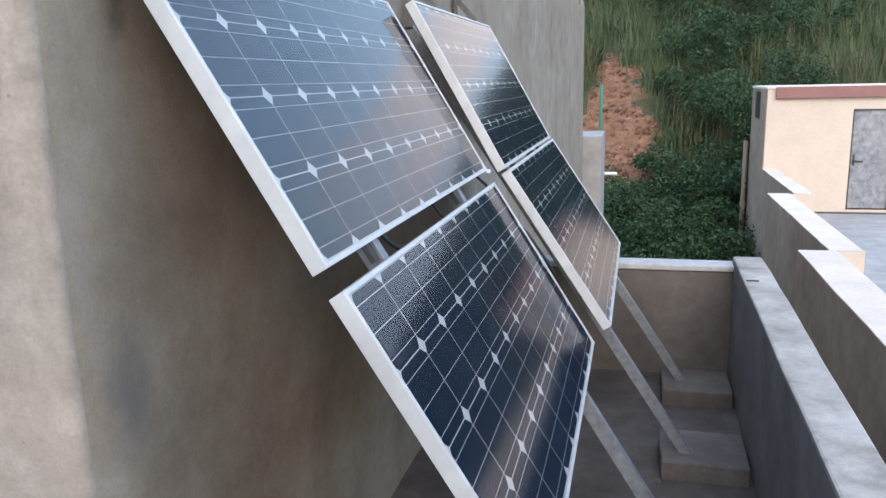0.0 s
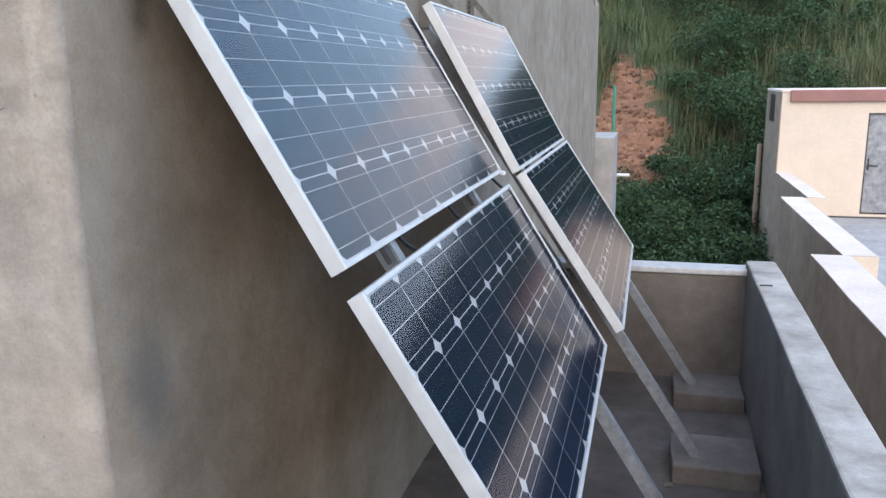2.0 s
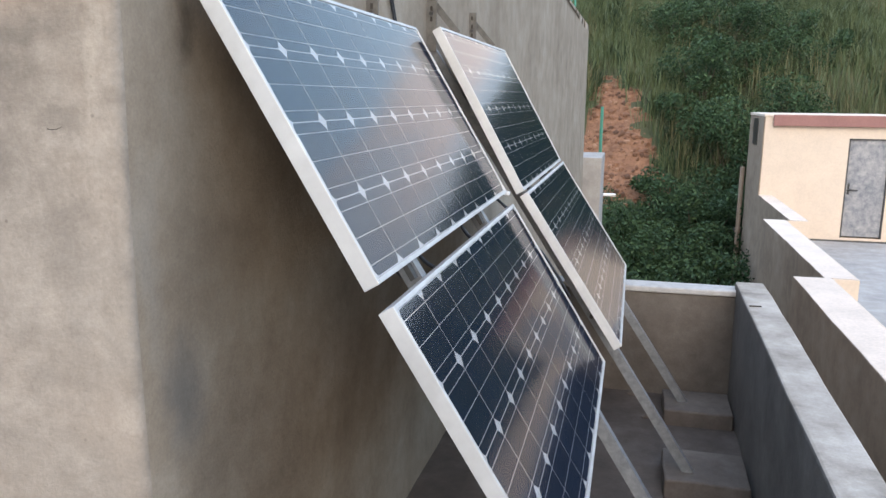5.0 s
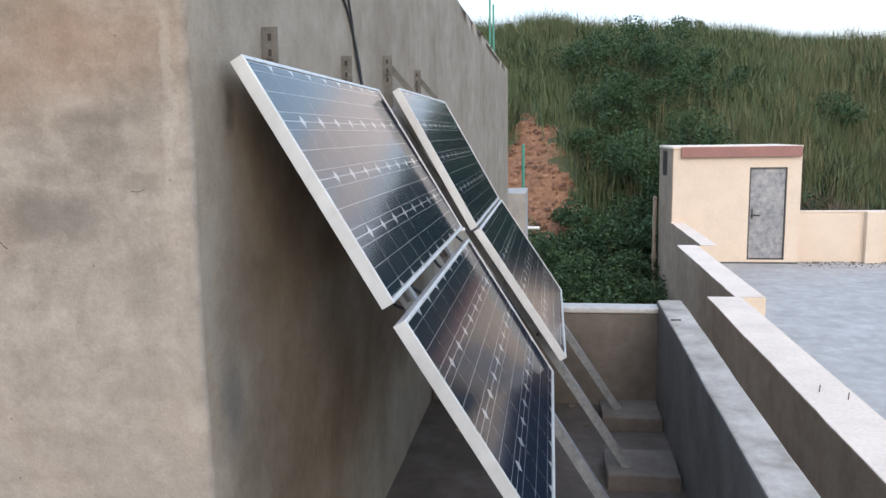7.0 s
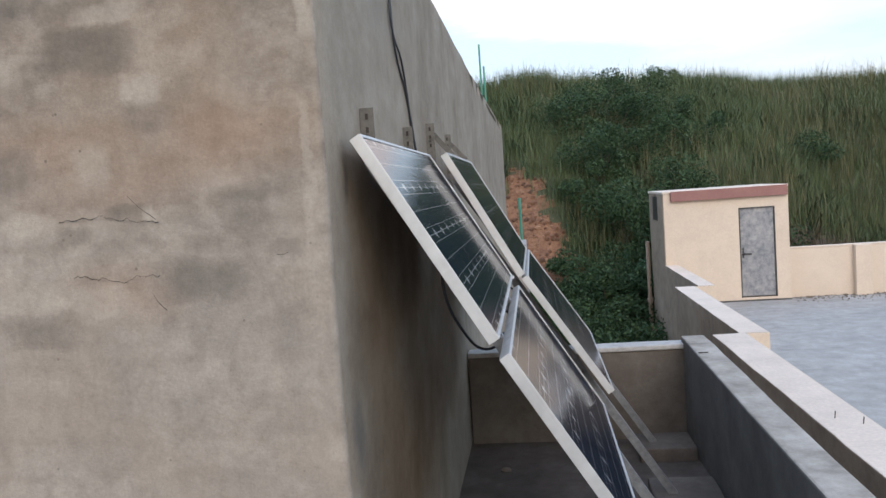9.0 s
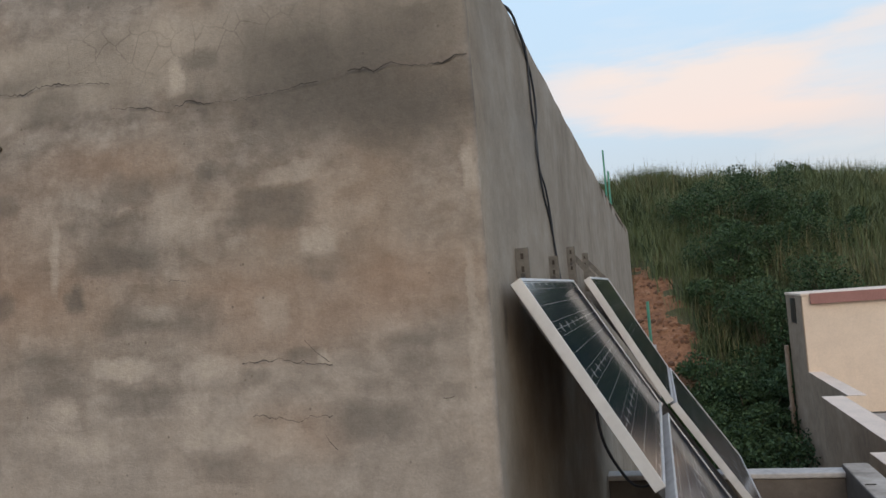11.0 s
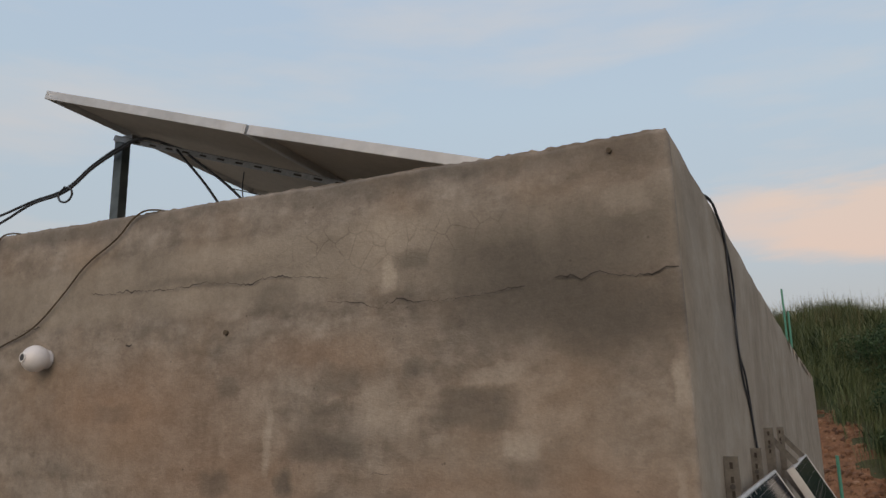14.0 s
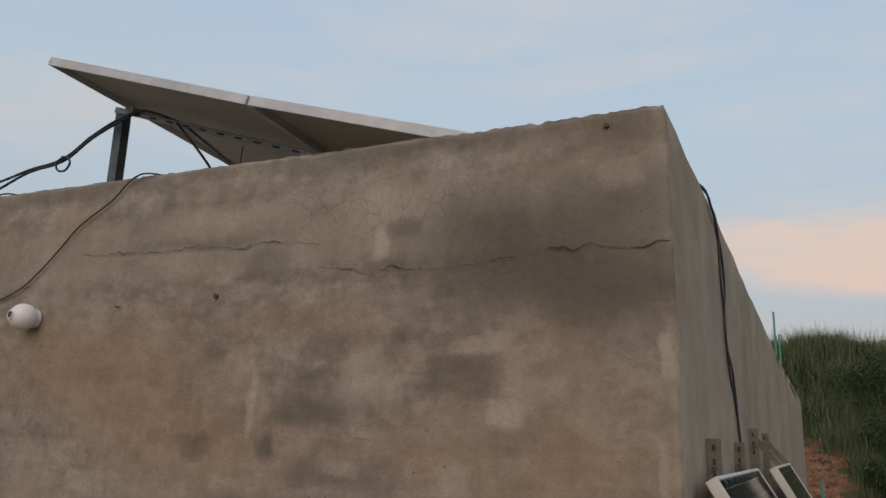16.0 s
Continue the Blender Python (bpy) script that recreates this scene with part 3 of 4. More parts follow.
# ---- ground and hillside ----


def bank(u, v):
    """Plan place of a point of the bank, from its own grid."""
    return 0.75 + 1.132 * (u - 0.75) - 0.0103 * (v + 1.45), 1.149 * (v + 1.45) - 1.45


def unbank(x, y):
    v = (y + 1.45) / 1.149 - 1.45
    return 0.75 + (x - 0.75 + 0.0103 * (v + 1.45)) / 1.132, v


def slope_at(u, v):
    """Height of the bank in its own grid: it rises from behind the houses to a grassy ridge."""
    vs = (-400, 11, 14, 18, 21.5, 24, 29, 36, 44, 90, 600)
    zs = (-3, -3, -2.6, -0.8, 1.6, 3.5, 5.6, 7.6, 8.1, 6.2, 0.0)
    base = np.interp(v + 0.9 * math.sin(u * 0.35) + 0.5 * math.sin(u * 0.9 + 1), vs, zs)
    k = min(1.0, max(0.0, (v - 13) / 10))
    rise = min(2.5, max(-1.5, -0.065 * u)) + 2.4 * min(1.0, max(0.0, (u - 0.62 * v - 2) / 12))
    return base + k * (rise + 0.35 * noise.noise(Vector((u * 0.35, v * 0.35, 0))) + 0.12 * noise.noise(Vector((u * 1.3, v * 1.3, 3))))


def hill(x, y):
    """Height of the ground."""
    u, v = unbank(x, y)
    return 2.8 + 1.18 * (slope_at(u, v) - 2.8) - 0.0158 * max(0.0, v + 1.45)


def red_mask(x, y):
    """Where the bank is bare: a tongue of red, stony earth."""
    w = np.interp(y, (18.6, 20.2, 21.8, 23.0, 24.7), (1.5, 1.4, 1.0, 0.6, 0.1))
    c = np.interp(y, (18.6, 22, 25), (0.5, 0.45, 0.1))
    d = abs(x - c) + 0.6 * noise.noise(Vector((x * 1.6, y * 1.6, 5))) + 0.3 * noise.noise(Vector((x * 4, y * 4, 8)))
    return d < w and 19.2 < y < 24.8


xs = np.concatenate([np.linspace(-400, -40, 8), np.arange(-36, -6, 1.5), np.arange(-6, 8, 0.35), np.arange(8, 50, 1.5), np.linspace(60, 400, 8)])
ysv = np.concatenate([np.linspace(-300, -10, 6), np.arange(-6, 13, 2.5), np.arange(13, 34, 0.35), np.arange(34, 66, 1.5), np.linspace(72, 600, 9)])
verts = [(float(x), float(y), float(hill(x, y))) for y in ysv for x in xs]
nx = len(xs)
faces = [(j * nx + i, j * nx + i + 1, (j + 1) * nx + i + 1, (j + 1) * nx + i) for j in range(len(ysv) - 1) for i in range(nx - 1)]
me = bpy.data.meshes.new("ground")
me.from_pydata(verts, [], faces)
me.materials.append(hill_soil)
me.materials.append(red_earth)
for p in me.polygons:
    p.use_smooth = True
    if red_mask(*unbank(p.center.x, p.center.y)):
        p.material_index = 1
structure(new("ground", me), "overgrown soil bank with a bare tongue of red earth", "ground")

rng = np.random.default_rng(5)


def blades(name, spots, mat, label, per=9, h=(0.5, 1.2), w=0.03, lean=0.4):
    """Tufts of bent, tapering blades."""
    V, F = [], []
    for x, y, z, s in spots:
        for _ in range(per):
            a, hh = rng.uniform(0, 6.283), rng.uniform(*h) * s
            dx, dy = math.cos(a), math.sin(a)
            ln = rng.uniform(0.1, lean) * hh
            bx, by = x + rng.normal(0, 0.12), y + rng.normal(0, 0.12)
            ww = w * rng.uniform(0.6, 1.3)
            px, py = -dy * ww, dx * ww
            k = len(V)
            V += [(bx - px, by - py, z - 0.1), (bx + px, by + py, z - 0.1), (bx + dx * ln * 0.35 - px * 0.8, by + dy * ln * 0.35 - py * 0.8, z + hh * 0.6), (bx + dx * ln * 0.35 + px * 0.8, by + dy * ln * 0.35 + py * 0.8, z + hh * 0.6), (bx + dx * ln, by + dy * ln, z + hh)]
            F += [(k, k + 1, k + 3, k + 2), (k + 2, k + 3, k + 4)]
    return soup(name, V, F, mat, label, "grass")


def scatter(n, x0, x1, y0, y1, keep):
    out = []
    while len(out) < n:
        u, v = rng.uniform(x0, x1), rng.uniform(y0, y1)
        if keep(u, v):
            x, y = bank(u, v)
            out.append((x, y, float(hill(x, y)), rng.uniform(0.7, 1.25)))
    return out


def in_view(x, y):
    return -0.32 * (y + 3) < x < 0.75 * (y + 3)


dead = lambda x, y: x > 6.6 and y < 20.9 + 1.5 * noise.noise(Vector((x * 0.35, y * 0.35, 7)))
bare = lambda x, y: in_view(x, y) and not red_mask(x, y) and not dead(x, y) and y > 19
patch = lambda x, y, k: noise.noise(Vector((x * 0.22, y * 0.22, k))) + 0.5 * noise.noise(Vector((x * 0.7, y * 0.7, k)))
blades("grass", scatter(17000, -12, 34, 19.5, 46, bare), grass_green, "tall green grass covering the bank", 10, (0.4, 1.2), 0.010, 0.9)
blades("dark_grass", scatter(6000, -12, 34, 18.5, 46, lambda x, y: bare(x, y) and patch(x, y, 3) > 0.0), scrub_green, "darker low scrub among the grass", 12, (0.25, 0.75), 0.022, 1.3)
blades("dry_grass", scatter(2800, -12, 34, 20, 46, lambda x, y: bare(x, y) and patch(x, y, 9) > 0.05), grass_dry, "pale dry reed grass among the green", 8, (0.7, 1.6), 0.010, 0.55)
blades("dead_grass", scatter(1500, 6.6, 24, 18.6, 22.5, dead), grass_dead, "dead brown grass at the foot of the bank", 10, (0.2, 0.7), 0.012, 1.1)


def shrub(x, y, r, h, leaves, name="bush", label="dense dark green bush on the bank"):
    """Stems from one root, and a crown of many small leaves in uneven clumps."""
    (x, y), r, h = bank(x, y), r * 1.13, h * 1.15
    z = float(hill(x, y)) - 0.15
    root = tagged(new(name), label, "bush", "bushes on the bank")
    root.location = (x, y, z)
    bm = bmesh.new()
    clumps = []
    for _ in range(14):
        a, d = rng.uniform(0, 6.283), r * math.sqrt(rng.uniform(0.02, 1)) * 0.85
        c = Vector((math.cos(a) * d, math.sin(a) * d, h * rng.uniform(0.08, 0.9)))
        clumps.append((c, rng.uniform(0.2, 0.5) * r))
        rod((0, 0, 0), c, 0.022, bm, 6, 0.006)
    part("trunk", bm, bark, root)
    V, F = [], []
    for _ in range(leaves * 4):
        c, cr_ = clumps[rng.integers(len(clumps))]
        d = Vector(rng.normal(0, 1, 3)).normalized() * cr_ * rng.uniform(0.4, 1.1) ** 0.6
        p = c + Vector((d.x, d.y, d.z * 0.8))
        a = Vector(rng.normal(0, 1, 3)).normalized()
        b = a.cross(Vector(rng.normal(0, 1, 3))).normalized()
        s = rng.uniform(0.03, 0.068)
        k = len(V)
        V += [tuple(p - a * s), tuple(p + b * s * 0.5), tuple(p + a * s), tuple(p - b * s * 0.5)]
        F.append((k, k + 1, k + 2, k + 3))
    soup("crown", V, F, bush_green, "", "", root)
    return root


for x, y, r, h, n in ((2.6, 15.5, 1.5, 2.2, 1900), (1.1, 15.2, 1.4, 1.9, 1700), (4.2, 17.5, 1.5, 2.2, 1700), (2.6, 17.9, 1.6, 2.3, 2000), (0.2, 16.4, 1.3, 1.6, 1500), (3.4, 20.4, 1.5, 2.2, 2000), (2.9, 23.0, 1.4, 2.0, 1800),
                      (3.6, 25.8, 1.6, 2.0, 1800), (4.6, 29.5, 1.7, 2.0, 1700), (5.4, 22.0, 1.4, 1.7, 1500), (7.6, 37.5, 0.9, 1.3, 900), (-1.9, 17.5, 1.3, 1.7, 1200), (6.4, 18.6, 1.5, 1.6, 1300), 
                      (1.9, 19.0, 1.1, 1.3, 1300), (2.2, 13.4, 1.2, 1.5, 1500), (0.9, 13.6, 1.1, 1.3, 1300), (3.0, 14.3, 1.0, 1.4, 1100), (0.9, 17.8, 1.3, 1.3, 1500), (-0.4, 18.6, 1.1, 1.2, 1200), (1.7, 16.6, 1.3, 1.7, 1600), (3.9, 15.6, 1.2, 1.8, 1300), (2.3, 21.6, 0.8, 1.2, 900), (9.5, 25.5, 1.5, 1.0, 1000), (2.2, 26.5, 1.3, 1.5, 1200), (4.4, 24.3, 1.4, 1.6, 1300), (3.1, 28.2, 1.5, 1.6, 1300), (5.6, 27.0, 1.4, 1.3, 1100), (4.3, 19.2, 1.3, 1.7, 1300), (5.3, 20.3, 1.2, 1.4, 1100), (6.1, 25.0, 1.2, 1.2, 900), (6.8, 36.8, 0.7, 1.1, 600), (-1.4, 26.0, 1.1, 1.0, 700)):
    shrub(x, y, r, h, n)

# loose stones on the bare earth
V, F = [], []
for _ in range(1500):
    x, y = rng.uniform(-1.2, 2.6), rng.uniform(19.2, 24.6)
    if not red_mask(x, y):
        continue
    x, y = bank(x, y)
    z, s = float(hill(x, y)), 0.025 + 0.10 * rng.uniform(0, 1) ** 2.5
    bm = bmesh.new()
    bmesh.ops.create_icosphere(bm, subdivisions=1, radius=s)
    k = len(V)
    q = rng.uniform(0.6, 1.2, 3)
    V += [(x + v.co.x * q[0] + rng.normal(0, s * 0.12), y + v.co.y * q[1], z + v.co.z * q[2] + rng.normal(0, s * 0.12)) for v in bm.verts]
    F += [tuple(k + v.index for v in f.verts) for f in bm.faces]
    bm.free()
soup("stones", V, F, red_stone, "loose red stones on the bare earth bank", "stones")

# ---- neighbouring house: stepped parapet, roof, stair hut ----
NB = -0.29
A0, A1, B0, B1, C0, C1 = 2.76, 3.19, 3.115, 3.485, 3.565, 3.86
YA, YB, HY = 8.82, 13.60, 17.45
NTOP = 0.68
structure(link("neighbour_roof", rough_box(4.05, 17.0, -6.0, 19.6, NB - 0.25, NB, 0.8, 0.006), roof_cement), "flat pale grey cement roof of the next house", "roof")
for nm, x0, x1, y0, y1 in (("neighbour_wall_a", A0, A1, -6.0, YA), ("neighbour_wall_b", B0, B1, YA + 0.002, YB), ("neighbour_wall_c", C0, C1, YB + 0.002, HY)):
    structure(topped(link(nm, rough_box(x0, x1, y0, y1, -3.0, NTOP, 0.25, 0.008, 0.012), brown_plaster, smooth=True), white_wash), "brown cement-plastered flank of the next house with a whitewashed top", "wall")
    structure(link("neighbour_inner_face", box(x1 - 0.004, x1 + 0.016, y0 - 0.004, y1 - 0.002, NB, NTOP - 0.008), cream_paint), "cream-painted inner face of the stepped parapet", "wall")
for x0, y0, y1 in ((A1, -6.0, YA - 0.03), (B1, YA - 0.028, YB - 0.03), (C1, YB - 0.028, HY)):
    structure(link("neighbour_roof_edge", box(x0 + 0.02, 4.049, y0, y1, NB - 0.25, NB - 0.003), roof_cement), "edge strip of the flat grey roof", "roof")
for x0, x1, y1 in ((A1, B1, YA), (B1, C1, YB)):
    structure(link("neighbour_step", box(x0 + 0.018, x1 + 0.012, y1 - 0.022, y1 - 0.001, NB, NTOP - 0.008), cream_paint), "cream-painted end of the stepped parapet", "wall")

hut = tagged(new("stair_hut"), "cream-painted rooftop stair hut with a maroon fascia and grey metal door", "hut")
HX0, HX1, HT = 3.572, 6.455, 2.45
DX0, DX1, DZ0, DZ1 = 5.315, 6.145, -0.20, 1.955
part("wall", box(HX0 + 0.02, DX0, HY, HY + 0.15, NB, HT - 0.06), cream_paint, hut, smooth=True)
part("wall", box(DX1, HX1, HY, HY + 0.15, NB, HT - 0.06), cream_paint, hut, smooth=True)
part("wall", box(DX0 + 0.0001, DX1 - 0.0001, HY, HY + 0.15, DZ1, HT - 0.06), cream_paint, hut, smooth=True)
part("side_wall", rough_box(HX0, HX0 + 0.15, HY + 0.01, HY + 2.2, -3.0, HT - 0.04, 0.5, 0.006), brown_plaster, hut, "bare cement flank with a narrow slit", smooth=True)
part("side_wall", box(HX1 - 0.15, HX1 - 0.002, HY + 0.152, HY + 2.2, NB, HT - 0.06), cream_paint, hut)
part("back_wall", box(HX0 + 0.02, HX1 - 0.15, HY + 2.05, HY + 2.2, NB, HT - 0.06), cream_paint, hut)
part("roof", rough_box(HX0 - 0.01, HX1 + 0.01, HY - 0.02, HY + 2.25, HT - 0.058, HT, 0.5, 0.004), white_wash, hut)
part("fascia", rough_box(HX0 + 0.18, HX1 - 0.03, HY - 0.10, HY - 0.003, 2.20, 2.44, 0.4, 0.003, 0.008), maroon_paint, hut, "maroon-painted fascia beam")
part("slit", box(HX0 - 0.008, HX0 + 0.02, 18.3, 19.0, 1.73, 2.33), dark_plastic, hut, "dark narrow vent slit")
door = part("door", rough_box(DX0 + 0.03, DX1 - 0.03, HY + 0.03, HY + 0.07, DZ0 + 0.03, DZ1 - 0.03, 0.5, 0.001, 0.004), door_steel, hut, "blotchy weathered grey metal door, shut")
part("handle", rod((DX0 + 0.05, HY - 0.01, 0.855), (DX0 + 0.26, HY - 0.01, 0.845), 0.016), dark_plastic, door, "dark lever handle")
part("handle_plate", box(DX0 + 0.06, DX0 + 0.10, HY + 0.018, HY + 0.029, 0.75, 0.99), dark_plastic, door)
bm = box(DX0 + 0.004, DX0 + 0.028, HY - 0.006, HY + 0.08, DZ0, DZ1 - 0.002)
box(DX1 - 0.028, DX1 - 0.004, HY - 0.006, HY + 0.08, DZ0, DZ1 - 0.002, bm)
box(DX0 + 0.03, DX1 - 0.03, HY - 0.006, HY + 0.08, DZ1 - 0.028, DZ1 - 0.002, bm)
part("door_frame", bm, dull_steel, hut)
part("threshold", box(DX0 + 0.0001, DX1 - 0.0001, HY, HY + 0.15, NB, DZ0 - 0.002), cream_paint, hut)
part("plinth", box(HX0 + 0.1, HX1, HY - 0.012, HY - 0.001, NB, NB + 0.035), dull_steel, hut, "thin dark strip along the foot of the wall")
V, F = [], []
for _ in range(700):
    x, y, q = rng.uniform(6.47, 15.0), HY + 0.29 - abs(rng.normal(0, 0.35)), rng.uniform(0.01, 0.035)
    k = len(V)
    V += [(x - q, y - q, NB), (x + q, y - q * 0.7, NB), (x + q * 0.6, y + q, NB), (x, y, NB + q * 0.8)]
    F += [(k, k + 1, k + 3), (k + 1, k + 2, k + 3), (k + 2, k, k + 3)]
soup("leaf_litter", V, F, bark, "brown earth and leaf litter swept against the back parapet", "litter")
for x, y in ((2.93, 4.98), (3.09, 4.80)):
    tagged(link("rebar_stub", rod((x, y, NTOP - 0.01), (x + 0.006, y, NTOP + 0.06), 0.005, seg=8), bark), "short rusty rod stub in the parapet top", "rod stub", "rod stubs")
structure(link("neighbour_back_wall", rough_box(HX1 + 0.002, 16.0, HY + 0.3, HY + 0.45, NB - 0.2, 0.88, 0.6, 0.005), cream_paint), "cream-painted low back parapet of the next roof", "parapet")
structure(link("neighbour_back_coping", rough_box(HX1 + 0.004, 16.0, HY + 0.285, HY + 0.465, 0.882, 0.915, 0.6, 0.005), white_wash), "whitewashed top of the low back parapet", "coping")
structure(link("neighbour_pier", rough_box(7.98, 8.36, HY + 0.14, HY + 0.298, NB - 0.1, 0.90, 0.6, 0.004), cream_paint), "cream-painted pier of the back parapet", "pier")
pipe = tagged(new("drain_pipe"), "brown drain pipe on the corner of the next house", "pipe")
part("pipe", rod((3.47, 19.6, -3.0), (3.47, 19.6, 1.12), 0.055), pvc_pipe, pipe, smooth=True)
part("joint", rod((3.47, 19.6, -0.52), (3.47, 19.6, -0.40), 0.075), pvc_pipe, pipe)
part("clamp", box(3.37, 3.58, 19.56, 19.64, -0.48, -0.44), dull_steel, pipe)

# ---- beyond the side wall: low wall, green poles, tube lamp ----
structure(link("wall_low", rough_box(-0.15, 0.335, 11.7, 13.0, -3.0, 1.82, 0.3, 0.005), roof_cement, smooth=True), "low grey cement wall beyond the tall one", "wall")
lamp = tagged(new("tube_lamp"), "white tube lamp on a green-painted pole", "lamp")
part("pole", rod((0.243, 13.2, -3.0), (0.243, 13.2, 2.61), 0.028), green_paint, lamp, "green-painted steel pole", smooth=True)
part("tube", rod((0.164, 13.15, 1.06), (0.548, 13.15, 1.06), 0.028), white_plastic, lamp, "white lamp tube", smooth=True)
for px, pz in ((-0.27, 5.33), (-0.21, 4.95)):
    pole = tagged(new("green_pole"), "green-painted steel pole behind the wall top", "pole", "poles behind the wall")
    part("pole", rod((px, 12.0, -3.0), (px, 12.0, pz), 0.016), green_paint, pole, smooth=True)

# ---- solar panels ----
PW, PH, TH = 1.440, 0.654, 0.033
CW, CH = 0.1575, 0.1575
octa = bpy.data.meshes.new("cell")
hw, hl, ct = 0.0768, 0.0774, 0.0165
pts = [(-hw + ct, -hl), (hw - ct, -hl), (hw, -hl + ct), (hw, hl - ct), (hw - ct, hl), (-hw + ct, hl), (-hw, hl - ct), (-hw, -hl + ct)]
octa.from_pydata([(x, y, 0) for x, y in pts] + [(x, y, -0.0004) for x, y in pts], [], [tuple(range(8))] + [(i, i + 8, (i + 1) % 8 + 8, (i + 1) % 8) for i in range(8)])
octa.materials.append(silicon)


def solar_panel(label, group, w=PW, h=PH, cols=9, rows=4, cells=True, deep=TH):
    """Local x runs along the long edge, y up the slope, z out of the glass; the origin is the near top corner."""
    ob = tagged(new("solar_panel"), label, "solar panel", group)
    fw = 0.0105
    for nm, (x0, x1, y0, y1) in (("side_frame", (0, fw, -h, 0)), ("side_frame", (w - fw, w, -h, 0)), ("edge_frame", (fw + 0.0005, w - fw - 0.0005, -fw, 0)), ("edge_frame", (fw + 0.0005, w - fw - 0.0005, -h, -h + fw))):
        part(nm, box(x0, x1, y0, y1, -deep, 0.0), aluminium, ob, bevel=0.0015)
    part("back_sheet", box(fw, w - fw, -h + fw, -fw, -0.010, -0.0066), under_sheet, ob, "dusty pale underside")
    part("inner_sheet", box(fw, w - fw, -h + fw, -fw, -0.0064, -0.0055), back_sheet, ob)
    if cells:
        mx, my = (w - cols * CW) / 2, (h - rows * CH) / 2
        for r in range(rows):
            for c in range(cols):
                cell = new("cell", octa)
                cell.parent = ob
                cell.location = (mx + (c + 0.5) * CW, -(my + (r + 0.5) * CH), -0.0044)
        bm = bmesh.new()
        for r in range(rows):
            yc = -(my + (r + 0.5) * CH)
            for k in (-0.055, 0.0, 0.055):
                box(mx, w - mx, yc + k - 0.0007, yc + k + 0.0007, -0.0043, -0.0040, bm)
        part("busbar", bm, ribbon, ob, "thin silver ribbons")
    bm = bmesh.new()
    bm.faces.new([bm.verts.new(v) for v in ((fw, -h + fw, -0.0025), (w - fw, -h + fw, -0.0025), (w - fw, -fw, -0.0025), (fw, -fw, -0.0025))])
    gp = part("glass", bm, panel_glass, ob, "dusty glass")
    gp.visible_shadow = False
    part("junction_box", box(w / 2 - 0.06, w / 2 + 0.06, -0.16, -0.05, -0.032, -0.0102), dark_plastic, ob, "black junction box", bevel=0.004)
    return ob


def rack(x, y, z, tilt):
    """Pose of a panel whose near top corner is at x, y, z and whose slope falls away from the wall at tilt degrees."""
    c, d = math.cos(radians(tilt)), math.sin(radians(tilt))
    return Matrix(((0, -c, d, x), (1, 0, 0, y), (0, d, c, z), (0, 0, 0, 1)))


RACK = "panels leaning against the side wall"
lab = "framed monocrystalline solar panel leaning on rails off the side wall"
p1 = solar_panel(lab, RACK)
p1.matrix_world = rack(0.061, 0.152, 2.993, 59.4)
copy_thing(p1, rack(0.416, 0.160, 2.389, 58.0))
copy_thing(p1, rack(0.129, 1.658, 3.002, 61.0))
copy_thing(p1, rack(0.457, 1.659, 2.425, 56.7))

# rails from wall brackets down to the footing blocks
for yb, yf, xf, zf, h in ((0.44, 0.48, 1.12, 1.20, 3.09), (1.215, 1.27, 1.12, 1.20, 3.09), (1.94, 2.03, 1.135, 1.24, 3.16), (2.73, 2.83, 1.155, 1.24, 3.157)):
    rail = tagged(new("support_rail"), "galvanised slotted angle rail from wall bracket to footing block", "rail", "rails under the panels")
    a, b = Vector((0.008, yb + 0.03, 2.985)), Vector((xf, yf, zf))
    d = (b - a).normalized()
    nrm = Vector((-d.z, 0, d.x)).normalized()
    part("flange", bar(a, b, (0, 1, 0), 0.034, 0.004), steel, rail)
    part("web", bar(a - nrm * 0.019 + Vector((0, -0.018, 0)), b - nrm * 0.019 + Vector((0, -0.018, 0)), nrm, 0.036, 0.004), steel, rail)
    for k in (0.62,):
        p = a + (b - a) * k + Vector((0, -0.0215, 0)) - nrm * 0.02
        part("bolt", rod(p, p - Vector((0, 0.012, 0)), 0.009, seg=6), dull_steel, rail)
    br = tagged(new("wall_bracket"), "dull slotted steel bracket bolted upright to the wall", "bracket", "brackets above the panels")
    part("plate", box(0.004, 0.046, yb, yb + 0.005, 2.93, h), bracket_steel, br, bevel=0.001)
    part("flange", box(0.004, 0.009, yb + 0.0055, yb + 0.046, 2.93, h - 0.006), bracket_steel, br)
    for z in (h - 0.025, h - 0.065, h - 0.105):
        part("slot", box(0.020, 0.029, yb - 0.0008, yb + 0.001, z - 0.010, z + 0.008), crack_dark, br)
    part("bolt", rod((0.024, yb - 0.010, h - 0.085), (0.024, yb + 0.002, h - 0.085), 0.008, seg=6), dull_steel, br)
    if yb > 1.5:
        part("arm", bar((0.035, yb + 0.012, h - 0.05), (0.128, yb + 0.012, 3.00), (0.6, 0, 0.8), 0.026, 0.005), bracket_steel, br)

# footing blocks
for x0, x1, y0, y1, z1 in ((1.01, 1.345, 1.93, 2.24, 1.25), (1.035, 1.362, 2.68, 2.985, 1.25), (1.02, 1.34, 1.12, 1.43, 1.21), (1.01, 1.335, 0.35, 0.66, 1.21)):
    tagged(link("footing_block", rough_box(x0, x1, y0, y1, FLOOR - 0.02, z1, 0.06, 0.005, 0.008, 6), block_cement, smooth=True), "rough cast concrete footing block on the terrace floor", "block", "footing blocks")

